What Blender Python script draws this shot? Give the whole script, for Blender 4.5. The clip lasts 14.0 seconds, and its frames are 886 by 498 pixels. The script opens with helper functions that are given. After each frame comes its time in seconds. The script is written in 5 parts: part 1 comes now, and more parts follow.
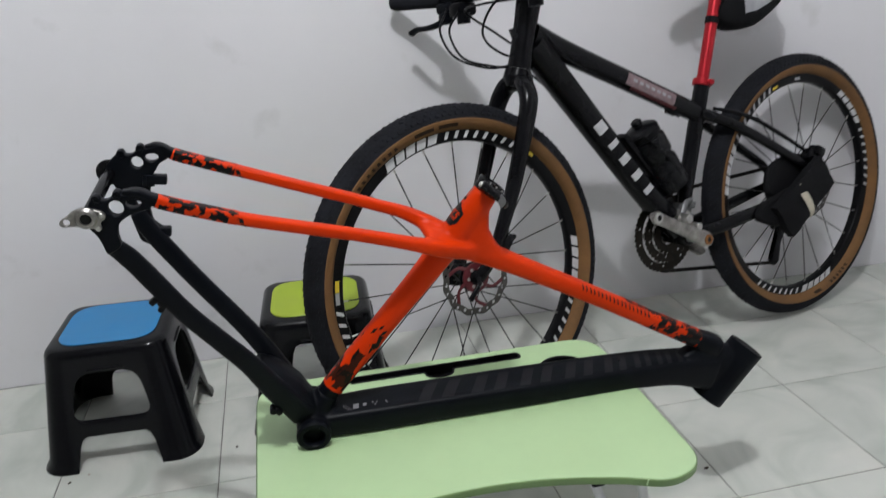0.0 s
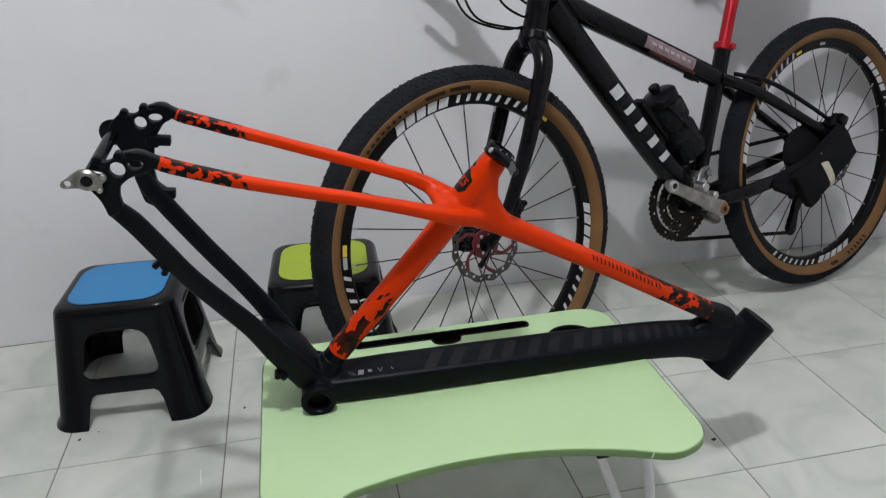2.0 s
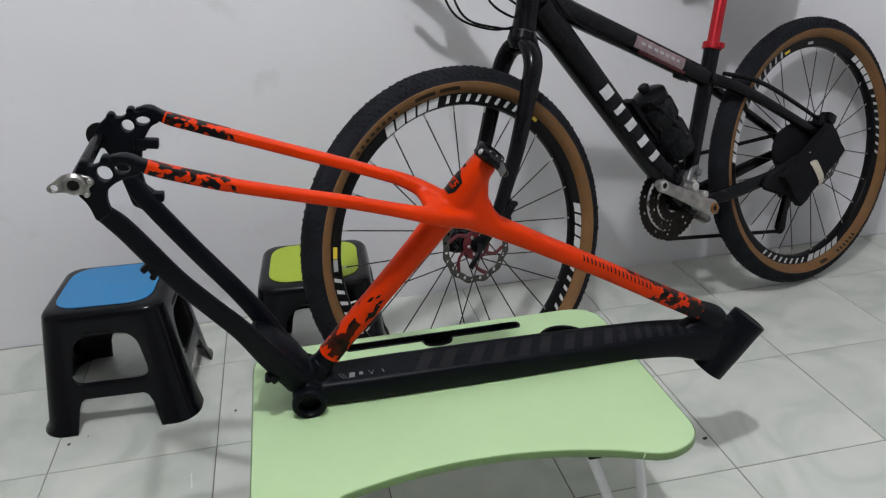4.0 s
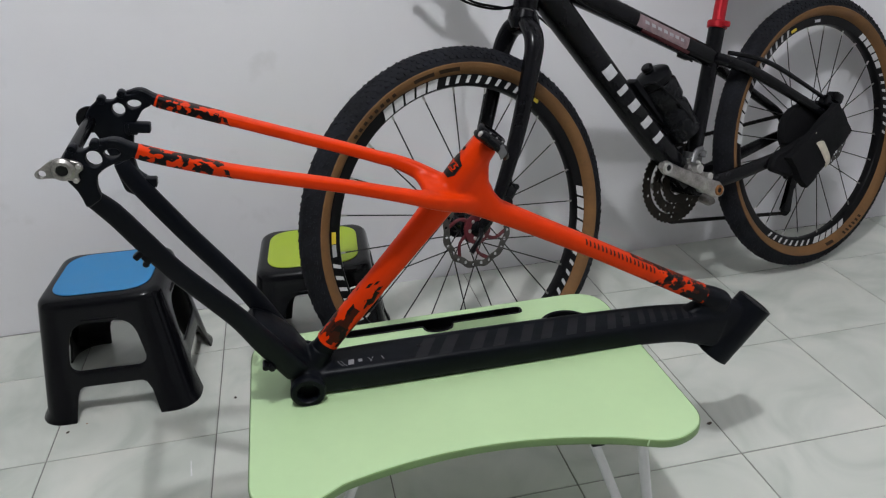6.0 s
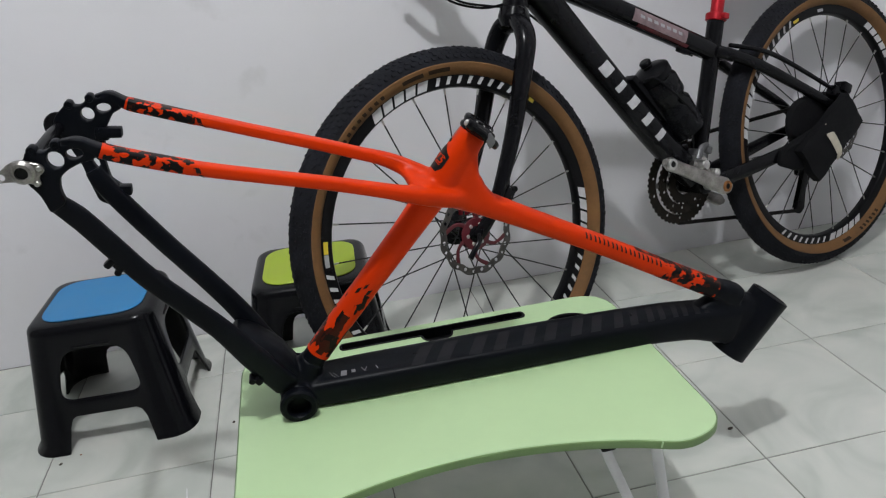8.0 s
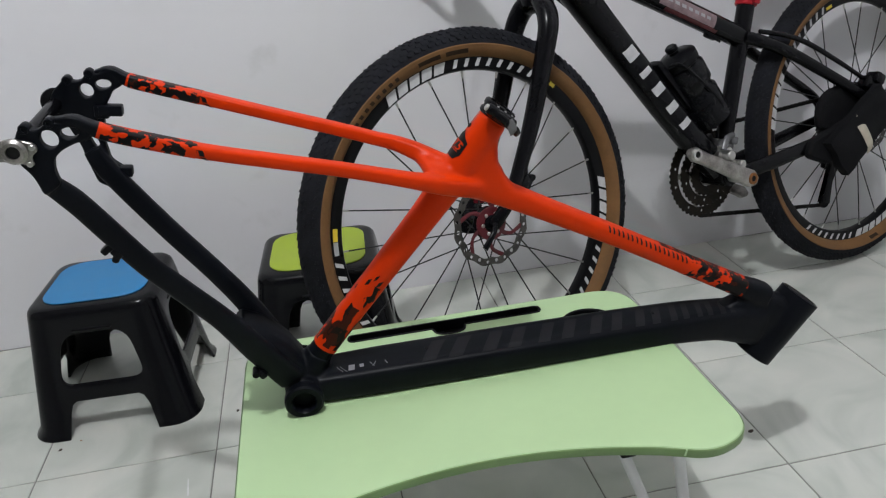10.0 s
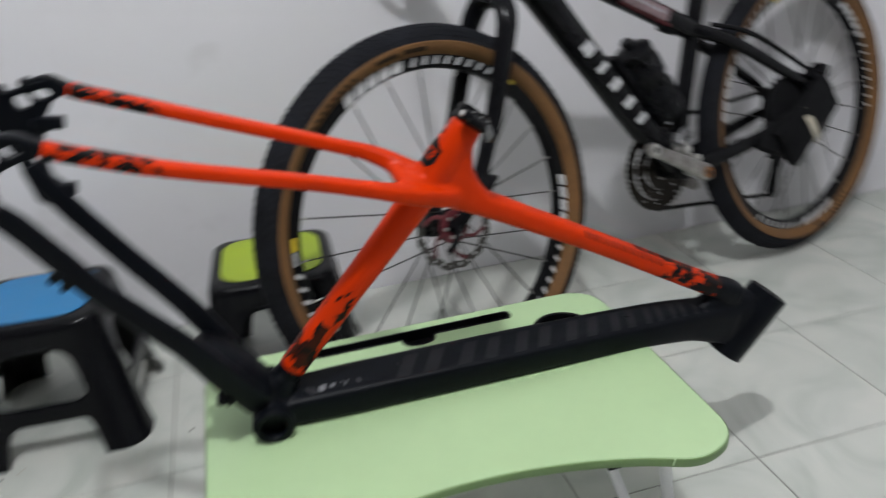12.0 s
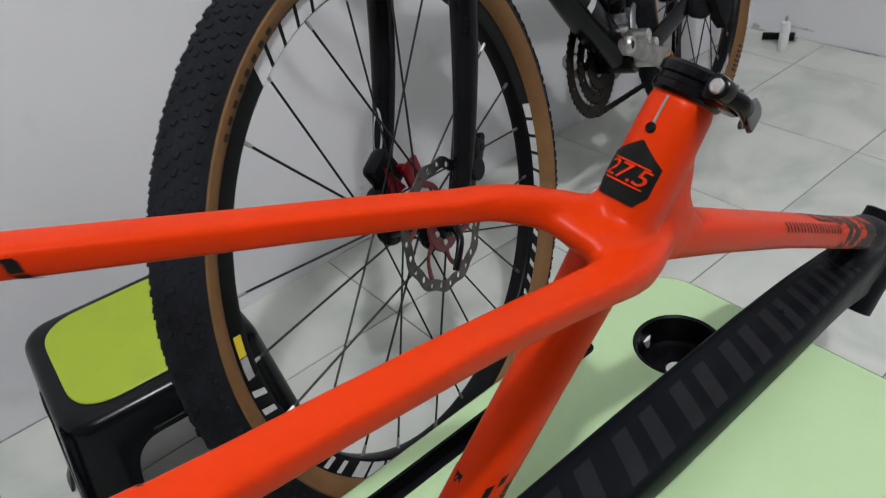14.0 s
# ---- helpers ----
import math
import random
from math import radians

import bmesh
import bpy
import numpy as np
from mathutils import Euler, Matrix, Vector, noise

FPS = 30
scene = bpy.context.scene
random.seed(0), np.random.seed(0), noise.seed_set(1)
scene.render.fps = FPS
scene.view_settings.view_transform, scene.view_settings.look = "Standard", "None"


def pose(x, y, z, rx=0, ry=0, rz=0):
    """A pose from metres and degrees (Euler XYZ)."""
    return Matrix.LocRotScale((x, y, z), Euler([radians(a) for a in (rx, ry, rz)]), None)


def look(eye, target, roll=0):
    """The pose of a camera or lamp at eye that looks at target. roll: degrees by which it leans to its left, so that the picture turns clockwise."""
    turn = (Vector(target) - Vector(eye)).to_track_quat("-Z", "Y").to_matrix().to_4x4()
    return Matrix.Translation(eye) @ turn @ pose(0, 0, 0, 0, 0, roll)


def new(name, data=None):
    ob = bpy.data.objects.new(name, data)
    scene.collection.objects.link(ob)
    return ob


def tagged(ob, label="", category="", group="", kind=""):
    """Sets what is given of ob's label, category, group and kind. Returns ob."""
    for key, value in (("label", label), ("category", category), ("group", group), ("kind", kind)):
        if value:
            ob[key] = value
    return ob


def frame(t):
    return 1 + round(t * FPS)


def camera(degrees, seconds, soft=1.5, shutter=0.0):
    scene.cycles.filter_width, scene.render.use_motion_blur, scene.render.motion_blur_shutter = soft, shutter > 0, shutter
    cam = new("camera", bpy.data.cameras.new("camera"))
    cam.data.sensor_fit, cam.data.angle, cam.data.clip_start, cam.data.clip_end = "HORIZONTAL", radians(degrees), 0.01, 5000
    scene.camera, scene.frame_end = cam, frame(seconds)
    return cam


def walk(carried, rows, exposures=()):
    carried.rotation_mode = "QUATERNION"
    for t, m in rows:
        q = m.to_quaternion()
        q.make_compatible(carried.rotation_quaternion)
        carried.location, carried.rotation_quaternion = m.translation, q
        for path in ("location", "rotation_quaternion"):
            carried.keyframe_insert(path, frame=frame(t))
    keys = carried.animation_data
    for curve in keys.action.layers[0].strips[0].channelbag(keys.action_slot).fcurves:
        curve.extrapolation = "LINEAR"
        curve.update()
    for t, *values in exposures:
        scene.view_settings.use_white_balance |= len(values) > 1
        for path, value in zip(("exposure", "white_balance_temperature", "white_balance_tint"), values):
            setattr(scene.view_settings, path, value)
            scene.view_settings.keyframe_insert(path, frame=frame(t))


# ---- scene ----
cam = camera(60.7, 14.0, soft=1.2, shutter=1.0)
PATH = [
    (0, (0.194, -1.283, 0.927), (0.581, 0.544, 0.213), -2.7),
    (0.5, (0.208, -1.27, 0.922), (0.553, 0.548, 0.164), -3.2),
    (1, (0.21, -1.261, 0.924), (0.558, 0.554, 0.16), -2.7),
    (1.5, (0.208, -1.266, 0.928), (0.551, 0.546, 0.155), -2.5),
    (2, (0.207, -1.265, 0.927), (0.546, 0.533, 0.12), -2.2),
    (2.5, (0.207, -1.264, 0.928), (0.561, 0.533, 0.123), -2.0),
    (3, (0.207, -1.265, 0.93), (0.567, 0.532, 0.13), -2.2),
    (5.5, (0.215, -1.248, 0.924), (0.567, 0.532, 0.083), -2.5),
    (6, (0.217, -1.243, 0.922), (0.566, 0.534, 0.073), -2.7),
    (6.5, (0.222, -1.242, 0.923), (0.571, 0.534, 0.071), -2.9),
    (7, (0.23, -1.239, 0.918), (0.566, 0.53, 0.048), -3.5),
    (7.5, (0.239, -1.224, 0.884), (0.571, 0.547, 0.016), -3.8),
    (8, (0.251, -1.217, 0.86), (0.572, 0.598, 0.086), -5.6),
    (10.5, (0.253, -1.158, 0.85), (0.54, 0.644, 0.032), -4.6),
    (11, (0.251, -1.156, 0.853), (0.536, 0.645, 0.03), -4.7),
    (11.5, (0.245, -1.158, 0.855), (0.541, 0.634, 0.018), -4.2),
    (11.8, (0.239, -1.147, 0.853), (0.559, 0.642, 0.017), -3.9),
    (12, (0.22, -1.106, 0.861), (0.671, 0.646, 0.009), -4.3),
    (12.3, (0.189, -1.016, 0.856), (0.780, 0.686, -0.010), -6.6),
    (12.5, (0.156, -0.944, 0.846), (0.802, 0.731, -0.035), -6.9),
    (12.8, (0.106, -0.844, 0.843), (0.824, 0.791, -0.058), -8.6),
    (13, (0.092, -0.767, 0.832), (0.857, 0.800, -0.137), -9.3),
    (13.5, (0.113, -0.609, 0.822), (1.026, 0.781, -0.272), -8.5),
    (13.7, (0.116, -0.557, 0.823), (1.067, 0.767, -0.313), -7.9),
    (14, (0.128, -0.536, 0.819), (1.062, 0.774, -0.348), -8.1),
]
walk(cam, [(t, look(eye, target, roll)) for t, eye, target, roll in PATH], exposures=((0, 0.03), (12.5, 0.02), (13.5, 0.08), (14, 0.06)))

# ---------------------------------------------------------------- light
LAMP = (0.19, -1.06, 2.52)
lamp_data = bpy.data.lights.new("ceiling_bulb_light", "POINT")
lamp_data.energy, lamp_data.shadow_soft_size, lamp_data.color = 95.0, 0.05, (0.94, 0.965, 1.0)
lamp_light = new("ceiling_bulb_light", lamp_data)
lamp_light.location = LAMP
world = bpy.data.worlds.new("night_room")
scene.world = world
world.use_nodes = True
world.node_tree.nodes["Background"].inputs[0].default_value = (0.5, 0.6, 0.75, 1)
world.node_tree.nodes["Background"].inputs[1].default_value = 0.02


# ---------------------------------------------------------------- materials
def mat(name, base, rough=0.5, metal=0.0, var=0.12, scale=18.0, bump=0.0, bump_scale=300.0, per_object=0.0, spec=0.5, coat=0.0, sheen=0.0):
    """A surface with broad and fine variation in colour and roughness, and a fine relief."""
    m = bpy.data.materials.new(name)
    m.use_nodes = True
    t = m.node_tree
    b = t.nodes["Principled BSDF"]
    b.inputs["Metallic"].default_value = metal
    b.inputs["Specular IOR Level"].default_value = spec
    b.inputs["Coat Weight"].default_value = coat
    b.inputs["Coat Roughness"].default_value = 0.15
    co = t.nodes.new("ShaderNodeTexCoord")
    n1, n2 = t.nodes.new("ShaderNodeTexNoise"), t.nodes.new("ShaderNodeTexNoise")
    n1.inputs["Scale"].default_value, n1.inputs["Detail"].default_value = scale, 5
    n2.inputs["Scale"].default_value, n2.inputs["Detail"].default_value = scale * 9, 4
    mix = t.nodes.new("ShaderNodeMath"); mix.operation = "MULTIPLY_ADD"
    mix.inputs[1].default_value = 0.4
    ramp = t.nodes.new("ShaderNodeMapRange")
    ramp.inputs[1].default_value, ramp.inputs[2].default_value = 0.45, 0.95
    ramp.inputs[3].default_value, ramp.inputs[4].default_value = 1 - var, 1 + var
    hsv = t.nodes.new("ShaderNodeHueSaturation")
    hsv.inputs["Color"].default_value = (*base, 1)
    for n in (n1, n2):
        t.links.new(co.outputs["Object"], n.inputs["Vector"])
    t.links.new(n2.outputs[0], mix.inputs[0])
    t.links.new(n1.outputs[0], mix.inputs[2])
    t.links.new(mix.outputs[0], ramp.inputs[0])
    last = ramp.outputs[0]
    if per_object:
        info = t.nodes.new("ShaderNodeObjectInfo")
        pr = t.nodes.new("ShaderNodeMapRange")
        pr.inputs[3].default_value, pr.inputs[4].default_value = 1 - per_object, 1 + per_object
        mul = t.nodes.new("ShaderNodeMath"); mul.operation = "MULTIPLY"
        t.links.new(info.outputs["Random"], pr.inputs[0])
        t.links.new(pr.outputs[0], mul.inputs[0])
        t.links.new(last, mul.inputs[1])
        last = mul.outputs[0]
    t.links.new(last, hsv.inputs["Value"])
    t.links.new(hsv.outputs[0], b.inputs["Base Color"])
    rr = t.nodes.new("ShaderNodeMapRange")
    rr.inputs[1].default_value, rr.inputs[2].default_value = 0.45, 0.95
    rr.inputs[3].default_value, rr.inputs[4].default_value = max(0.03, rough * 0.85), min(1, rough * 1.18)
    t.links.new(mix.outputs[0], rr.inputs[0])
    t.links.new(rr.outputs[0], b.inputs["Roughness"])
    if bump:
        nb, bp = t.nodes.new("ShaderNodeTexNoise"), t.nodes.new("ShaderNodeBump")
        nb.inputs["Scale"].default_value, nb.inputs["Detail"].default_value = bump_scale, 3
        bp.inputs["Strength"].default_value, bp.inputs["Distance"].default_value = bump, 0.002
        t.links.new(co.outputs["Object"], nb.inputs["Vector"])
        t.links.new(nb.outputs[0], bp.inputs["Height"])
        t.links.new(bp.outputs[0], b.inputs["Normal"])
    return m


def tile_material():
    """Glazed ceramic: pale grey-green with soft marbled clouds, different on every tile."""
    m = bpy.data.materials.new("glazed_tile")
    m.use_nodes = True
    t = m.node_tree
    b = t.nodes["Principled BSDF"]
    co, info = t.nodes.new("ShaderNodeTexCoord"), t.nodes.new("ShaderNodeObjectInfo")
    comb, add = t.nodes.new("ShaderNodeVectorMath"), t.nodes.new("ShaderNodeVectorMath")
    comb.operation = "SCALE"
    comb.inputs[0].default_value = (9.0, 5.0, 7.0)
    t.links.new(info.outputs["Random"], comb.inputs["Scale"])
    t.links.new(co.outputs["Object"], add.inputs[0])
    t.links.new(comb.outputs[0], add.inputs[1])
    n1, n2 = t.nodes.new("ShaderNodeTexNoise"), t.nodes.new("ShaderNodeTexNoise")
    n1.inputs["Scale"].default_value, n1.inputs["Detail"].default_value, n1.inputs["Distortion"].default_value = 4.6, 3.5, 1.4
    n2.inputs["Scale"].default_value, n2.inputs["Detail"].default_value = 9, 3
    for n in (n1, n2):
        t.links.new(add.outputs[0], n.inputs["Vector"])
    r = t.nodes.new("ShaderNodeValToRGB")
    e = r.color_ramp.elements
    e[0].position, e[0].color = 0.30, (0.450, 0.482, 0.436, 1)
    e[1].position, e[1].color = 0.70, (0.655, 0.655, 0.605, 1)
    mid = r.color_ramp.elements.new(0.50)
    mid.color = (0.575, 0.592, 0.545, 1)
    t.links.new(n1.outputs[0], r.inputs[0])
    hsv, mr = t.nodes.new("ShaderNodeHueSaturation"), t.nodes.new("ShaderNodeMapRange")
    mr.inputs[3].default_value, mr.inputs[4].default_value = 0.985, 1.015
    mr.inputs[1].default_value, mr.inputs[2].default_value = 0.1, 0.9
    t.links.new(n2.outputs[0], mr.inputs[0])
    t.links.new(mr.outputs[0], hsv.inputs["Value"])
    t.links.new(r.outputs[0], hsv.inputs["Color"])
    t.links.new(hsv.outputs[0], b.inputs["Base Color"])
    rr = t.nodes.new("ShaderNodeMapRange")
    rr.inputs[3].default_value, rr.inputs[4].default_value = 0.27, 0.33
    t.links.new(n2.outputs[0], rr.inputs[0])
    t.links.new(rr.outputs[0], b.inputs["Roughness"])
    return m


def wall_material():
    """White emulsion over plaster: faint roller relief, a few grey smudges and scuffs."""
    m = bpy.data.materials.new("wall_paint")
    m.use_nodes = True
    t = m.node_tree
    b = t.nodes["Principled BSDF"]
    b.inputs["Roughness"].default_value = 0.55
    co = t.nodes.new("ShaderNodeTexCoord")
    n1, n2, n3 = (t.nodes.new("ShaderNodeTexNoise") for _ in range(3))
    n1.inputs["Scale"].default_value, n1.inputs["Detail"].default_value = 1.7, 4
    n2.inputs["Scale"].default_value, n2.inputs["Detail"].default_value = 9, 8
    n3.inputs["Scale"].default_value, n3.inputs["Detail"].default_value = 120, 3
    for n in (n1, n2, n3):
        t.links.new(co.outputs["Object"], n.inputs["Vector"])
    r = t.nodes.new("ShaderNodeValToRGB")
    r.color_ramp.elements[0].position, r.color_ramp.elements[0].color = 0.3, (0.745, 0.735, 0.758, 1)
    r.color_ramp.elements[1].position, r.color_ramp.elements[1].color = 0.7, (0.81, 0.80, 0.826, 1)
    t.links.new(n1.outputs[0], r.inputs[0])
    s = t.nodes.new("ShaderNodeValToRGB")
    s.color_ramp.elements[0].position, s.color_ramp.elements[0].color = 0.20, (0.82, 0.82, 0.80, 1)
    s.color_ramp.elements[1].position, s.color_ramp.elements[1].color = 0.36, (1, 1, 1, 1)
    t.links.new(n2.outputs[0], s.inputs[0])
    mx = t.nodes.new("ShaderNodeMix")
    mx.data_type, mx.blend_type = "RGBA", "MULTIPLY"
    mx.inputs[0].default_value = 0.8
    t.links.new(r.outputs[0], mx.inputs[6])
    t.links.new(s.outputs[0], mx.inputs[7])
    t.links.new(mx.outputs[2], b.inputs["Base Color"])
    bp = t.nodes.new("ShaderNodeBump")
    bp.inputs["Strength"].default_value, bp.inputs["Distance"].default_value = 0.12, 0.002
    t.links.new(n3.outputs[0], bp.inputs["Height"])
    t.links.new(bp.outputs[0], b.inputs["Normal"])
    return m


def camo_material(name, ground, blotch, stretch, cover=0.5, brown=0.0, turn=0.0):
    """A printed decal of jagged splinters: blotch over ground."""
    m = bpy.data.materials.new(name)
    m.use_nodes = True
    t = m.node_tree
    b = t.nodes["Principled BSDF"]
    b.inputs["Roughness"].default_value = 0.42
    b.inputs["Specular IOR Level"].default_value = 0.12
    co, mp = t.nodes.new("ShaderNodeTexCoord"), t.nodes.new("ShaderNodeMapping")
    mp.vector_type = "TEXTURE"
    mp.inputs["Rotation"].default_value = (0, turn, 0)
    mp.inputs["Scale"].default_value = [1 / k for k in stretch]
    t.links.new(co.outputs["Object"], mp.inputs["Vector"])
    v, n = t.nodes.new("ShaderNodeTexVoronoi"), t.nodes.new("ShaderNodeTexNoise")
    v.inputs["Scale"].default_value, n.inputs["Scale"].default_value = 120, 190
    n.inputs["Detail"].default_value = 1
    v.distance = "MANHATTAN"
    sub = t.nodes.new("ShaderNodeVectorMath"); sub.operation = "MULTIPLY_ADD"
    sub.inputs[1].default_value = (0.009, 0.009, 0.009)
    t.links.new(mp.outputs[0], n.inputs["Vector"])
    t.links.new(n.outputs["Color"], sub.inputs[0])
    t.links.new(mp.outputs[0], sub.inputs[2])
    t.links.new(sub.outputs[0], v.inputs["Vector"])
    sep = t.nodes.new("ShaderNodeSeparateColor")
    t.links.new(v.outputs["Color"], sep.inputs[0])
    lt = t.nodes.new("ShaderNodeMath"); lt.operation = "LESS_THAN"
    lt.inputs[1].default_value = cover
    t.links.new(sep.outputs[0], lt.inputs[0])
    mx = t.nodes.new("ShaderNodeMix"); mx.data_type = "RGBA"
    mx.inputs[6].default_value, mx.inputs[7].default_value = (*ground, 1), (*blotch, 1)
    t.links.new(lt.outputs[0], mx.inputs[0])
    # a share of the cells in dark maroon
    gt = t.nodes.new("ShaderNodeMath"); gt.operation = "GREATER_THAN"
    gt.inputs[1].default_value = 1 - brown
    t.links.new(sep.outputs[1], gt.inputs[0])
    m2 = t.nodes.new("ShaderNodeMix"); m2.data_type = "RGBA"
    m2.inputs[7].default_value = (0.040, 0.0075, 0.0035, 1)
    t.links.new(gt.outputs[0], m2.inputs[0])
    t.links.new(mx.outputs[2], m2.inputs[6])
    t.links.new(m2.outputs[2], b.inputs["Base Color"])
    return m


ORANGE = (0.61, 0.033, 0.0010)
M_WALL, M_TILE = wall_material(), tile_material()
M_GROUT = mat("grout", (0.19, 0.185, 0.168), 0.9, var=0.3, scale=30, bump=0.3)
# unseen walls and ceiling, greyed to send less light back into the room
M_WALL_UNSEEN = mat("unseen_wall_grey", (0.42, 0.41, 0.40), 0.6, var=0.06, scale=4)
M_CEIL = mat("unseen_ceiling_grey", (0.55, 0.55, 0.54), 0.8, var=0.04, scale=3)
M_ORANGE = mat("orange_paint", ORANGE, 0.36, var=0.05, scale=14, spec=0.12)
M_MATTE = mat("matte_black_paint", (0.0032, 0.0040, 0.0063), 0.40, var=0.22, spec=0.10, scale=25, bump=0.04, bump_scale=900)
M_GLOSS = mat("gloss_black_paint", (0.0044, 0.0044, 0.0056), 0.2, var=0.3, spec=0.15, scale=20)
M_PLASTIC = mat("black_plastic", (0.0038, 0.0039, 0.0050), 0.3, var=0.25, spec=0.11, scale=20, bump=0.08, bump_scale=500)
M_STOOL = mat("glossy_black_stool_plastic", (0.0032, 0.0034, 0.0048), 0.20, var=0.12, spec=0.20, scale=18, bump=0.02, bump_scale=300)
M_RUBBER = mat("tyre_rubber", (0.0104, 0.0109, 0.0142), 0.8, spec=0.14, var=0.55, scale=25, bump=0.25, bump_scale=400)
M_TAN = mat("tan_sidewall", (0.165, 0.082, 0.030), 0.7, spec=0.3, var=0.22, scale=22, bump=0.15, bump_scale=600)
M_RIM = mat("rim_black", (0.0044, 0.0044, 0.0052), 0.32, spec=0.12, var=0.3, scale=30)
M_SPOKE = mat("dark_spoke_steel", (0.008, 0.008, 0.009), 0.42, 0.2, var=0.2, scale=40)
M_STEEL = mat("brushed_steel", (0.52, 0.51, 0.49), 0.38, 1.0, var=0.22, scale=50)
# small print, and the light in the seat tube slot painted as a pale grey
M_FADED_SLOT = mat("faded_print_and_slot_light", (0.20, 0.20, 0.21), 0.5, var=0.2, scale=60)
M_ROTOR = mat("dull_rotor_steel", (0.105, 0.10, 0.094), 0.38, 0.95, var=0.40, scale=60)
M_PRINT = mat("white_print", (0.52, 0.52, 0.53), 0.45, var=0.15, scale=60)
M_ALU = mat("worn_aluminium", (0.29, 0.275, 0.26), 0.38, 0.9, var=0.5, scale=40, bump=0.1)
M_RED = mat("red_anodised", (0.40, 0.009, 0.018), 0.36, 0.55, var=0.12, scale=30)
M_DARKRED = mat("dark_red_paint", (0.10, 0.008, 0.014), 0.35, var=0.2, scale=30)
M_TABLE = mat("green_laminate", (0.44, 0.61, 0.337), 0.42, var=0.035, scale=6, bump=0.03, bump_scale=250)
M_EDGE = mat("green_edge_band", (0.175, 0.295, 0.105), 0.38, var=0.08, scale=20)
M_LEG = mat("white_painted_steel", (0.68, 0.68, 0.70), 0.35, var=0.06, scale=25)
M_BLUE = mat("blue_plastic", (0.018, 0.19, 0.43), 0.42, var=0.06, scale=15, bump=0.1, bump_scale=500)
M_LIME = mat("lime_plastic", (0.33, 0.44, 0.022), 0.42, var=0.06, scale=15, bump=0.1, bump_scale=500)
M_WHITE = mat("white_print", (0.72, 0.72, 0.72), 0.45, var=0.1, scale=60)
M_GREY = mat("grey_print", (0.0105, 0.0110, 0.0130), 0.42, spec=0.15, var=0.15, scale=60)
M_LGREY = mat("pale_grey_print", (0.34, 0.34, 0.36), 0.45, var=0.15, scale=60)
M_PINK = mat("faded_pink_sticker", (0.2200, 0.1485, 0.1595), 0.35, var=0.35, scale=70)
M_YELLOW = mat("yellow_print", (0.70, 0.52, 0.03), 0.45, var=0.1, scale=60)
# black print; its discs also stand in for the shade inside holes
M_BLACKP_HOLE = mat("black_print_and_hole_shade", (0.005, 0.005, 0.005), 0.45, spec=0.18, var=0.2, scale=60)
M_TYREPRINT = mat("dark_brown_print", (0.030, 0.017, 0.009), 0.7, spec=0.2, var=0.3, scale=60)
M_CRUMB = mat("dry_dirt", (0.075, 0.062, 0.050), 0.9, spec=0.2, var=0.4, scale=200)
M_DARK_JOINT = mat("dark_joint_grey", (0.055, 0.050, 0.044), 0.9, spec=0.2, var=0.5, scale=45)
M_SMUDGE = mat("grey_smudge", (0.56, 0.55, 0.54), 0.8, var=0.4, scale=40)
M_LEVER = mat("dull_grey_lever", (0.16, 0.16, 0.165), 0.42, 0.7, var=0.25, scale=60)
M_FABRIC = mat("black_fabric", (0.0062, 0.0062, 0.0074), 0.85, spec=0.15, var=0.4, scale=40, bump=0.5, bump_scale=700)
M_STRAP = mat("beige_strap", (0.55, 0.50, 0.40), 0.75, var=0.15, scale=50, bump=0.3, bump_scale=700)
M_RING = mat("grimy_chainring", (0.014, 0.011, 0.008), 0.6, 0.2, spec=0.2, var=0.6, scale=60, bump=0.2)
M_CRIMSON = mat("dark_red_anodised", (0.20, 0.006, 0.014), 0.3, 0.6, var=0.15, scale=40)
M_CHAIN = mat("oily_chain_steel", (0.010, 0.009, 0.008), 0.5, 0.35, spec=0.2, var=0.4, scale=120)
M_BRASS = mat("rusty_brass", (0.30, 0.13, 0.045), 0.5, 0.7, var=0.4, scale=150)
M_BOTTLE = mat("smoky_bottle_plastic", (0.004, 0.0043, 0.0055), 0.26, spec=0.16, var=0.3, scale=30)
M_STAYCAMO = camo_material("stay_camo_decal", ORANGE, (0.006, 0.005, 0.005), (0.8, 1, 1.1), 0.50)
M_CAMO = camo_material("camo_decal", ORANGE, (0.006, 0.005, 0.005), (0.8, 1, 1.1), 0.64, 0.14)
M_SPLINTERS = [camo_material("splinter_camo_decal", ORANGE, (0.009, 0.0055, 0.005), (0.80, 0.80, 0.36), c, k, radians(34)) for c, k in ((0.56, 0.26), (0.52, 0.14), (0.34, 0.03))]
M_BULB = bpy.data.materials.new("bulb_glow")
M_BULB.use_nodes = True
M_BULB.node_tree.nodes["Principled BSDF"].inputs["Emission Color"].default_value = (1, 0.97, 0.93, 1)
M_BULB.node_tree.nodes["Principled BSDF"].inputs["Emission Strength"].default_value = 6


# ---------------------------------------------------------------- mesh helpers
def link(name, bm, material, parent=None, label="", smooth=38, at=None):
    bmesh.ops.recalc_face_normals(bm, faces=bm.faces)
    me = bpy.data.meshes.new(name)
    bm.to_mesh(me)
    bm.free()
    me.materials.append(material)
    if smooth:
        me.polygons.foreach_set("use_smooth", [True] * len(me.polygons))
        me.set_sharp_from_angle(angle=radians(smooth))
    ob = new(name, me)
    if parent:
        ob.parent = parent
    if at is not None:
        ob.matrix_local = at
    if label:
        ob["label"] = label
    return ob


part = link


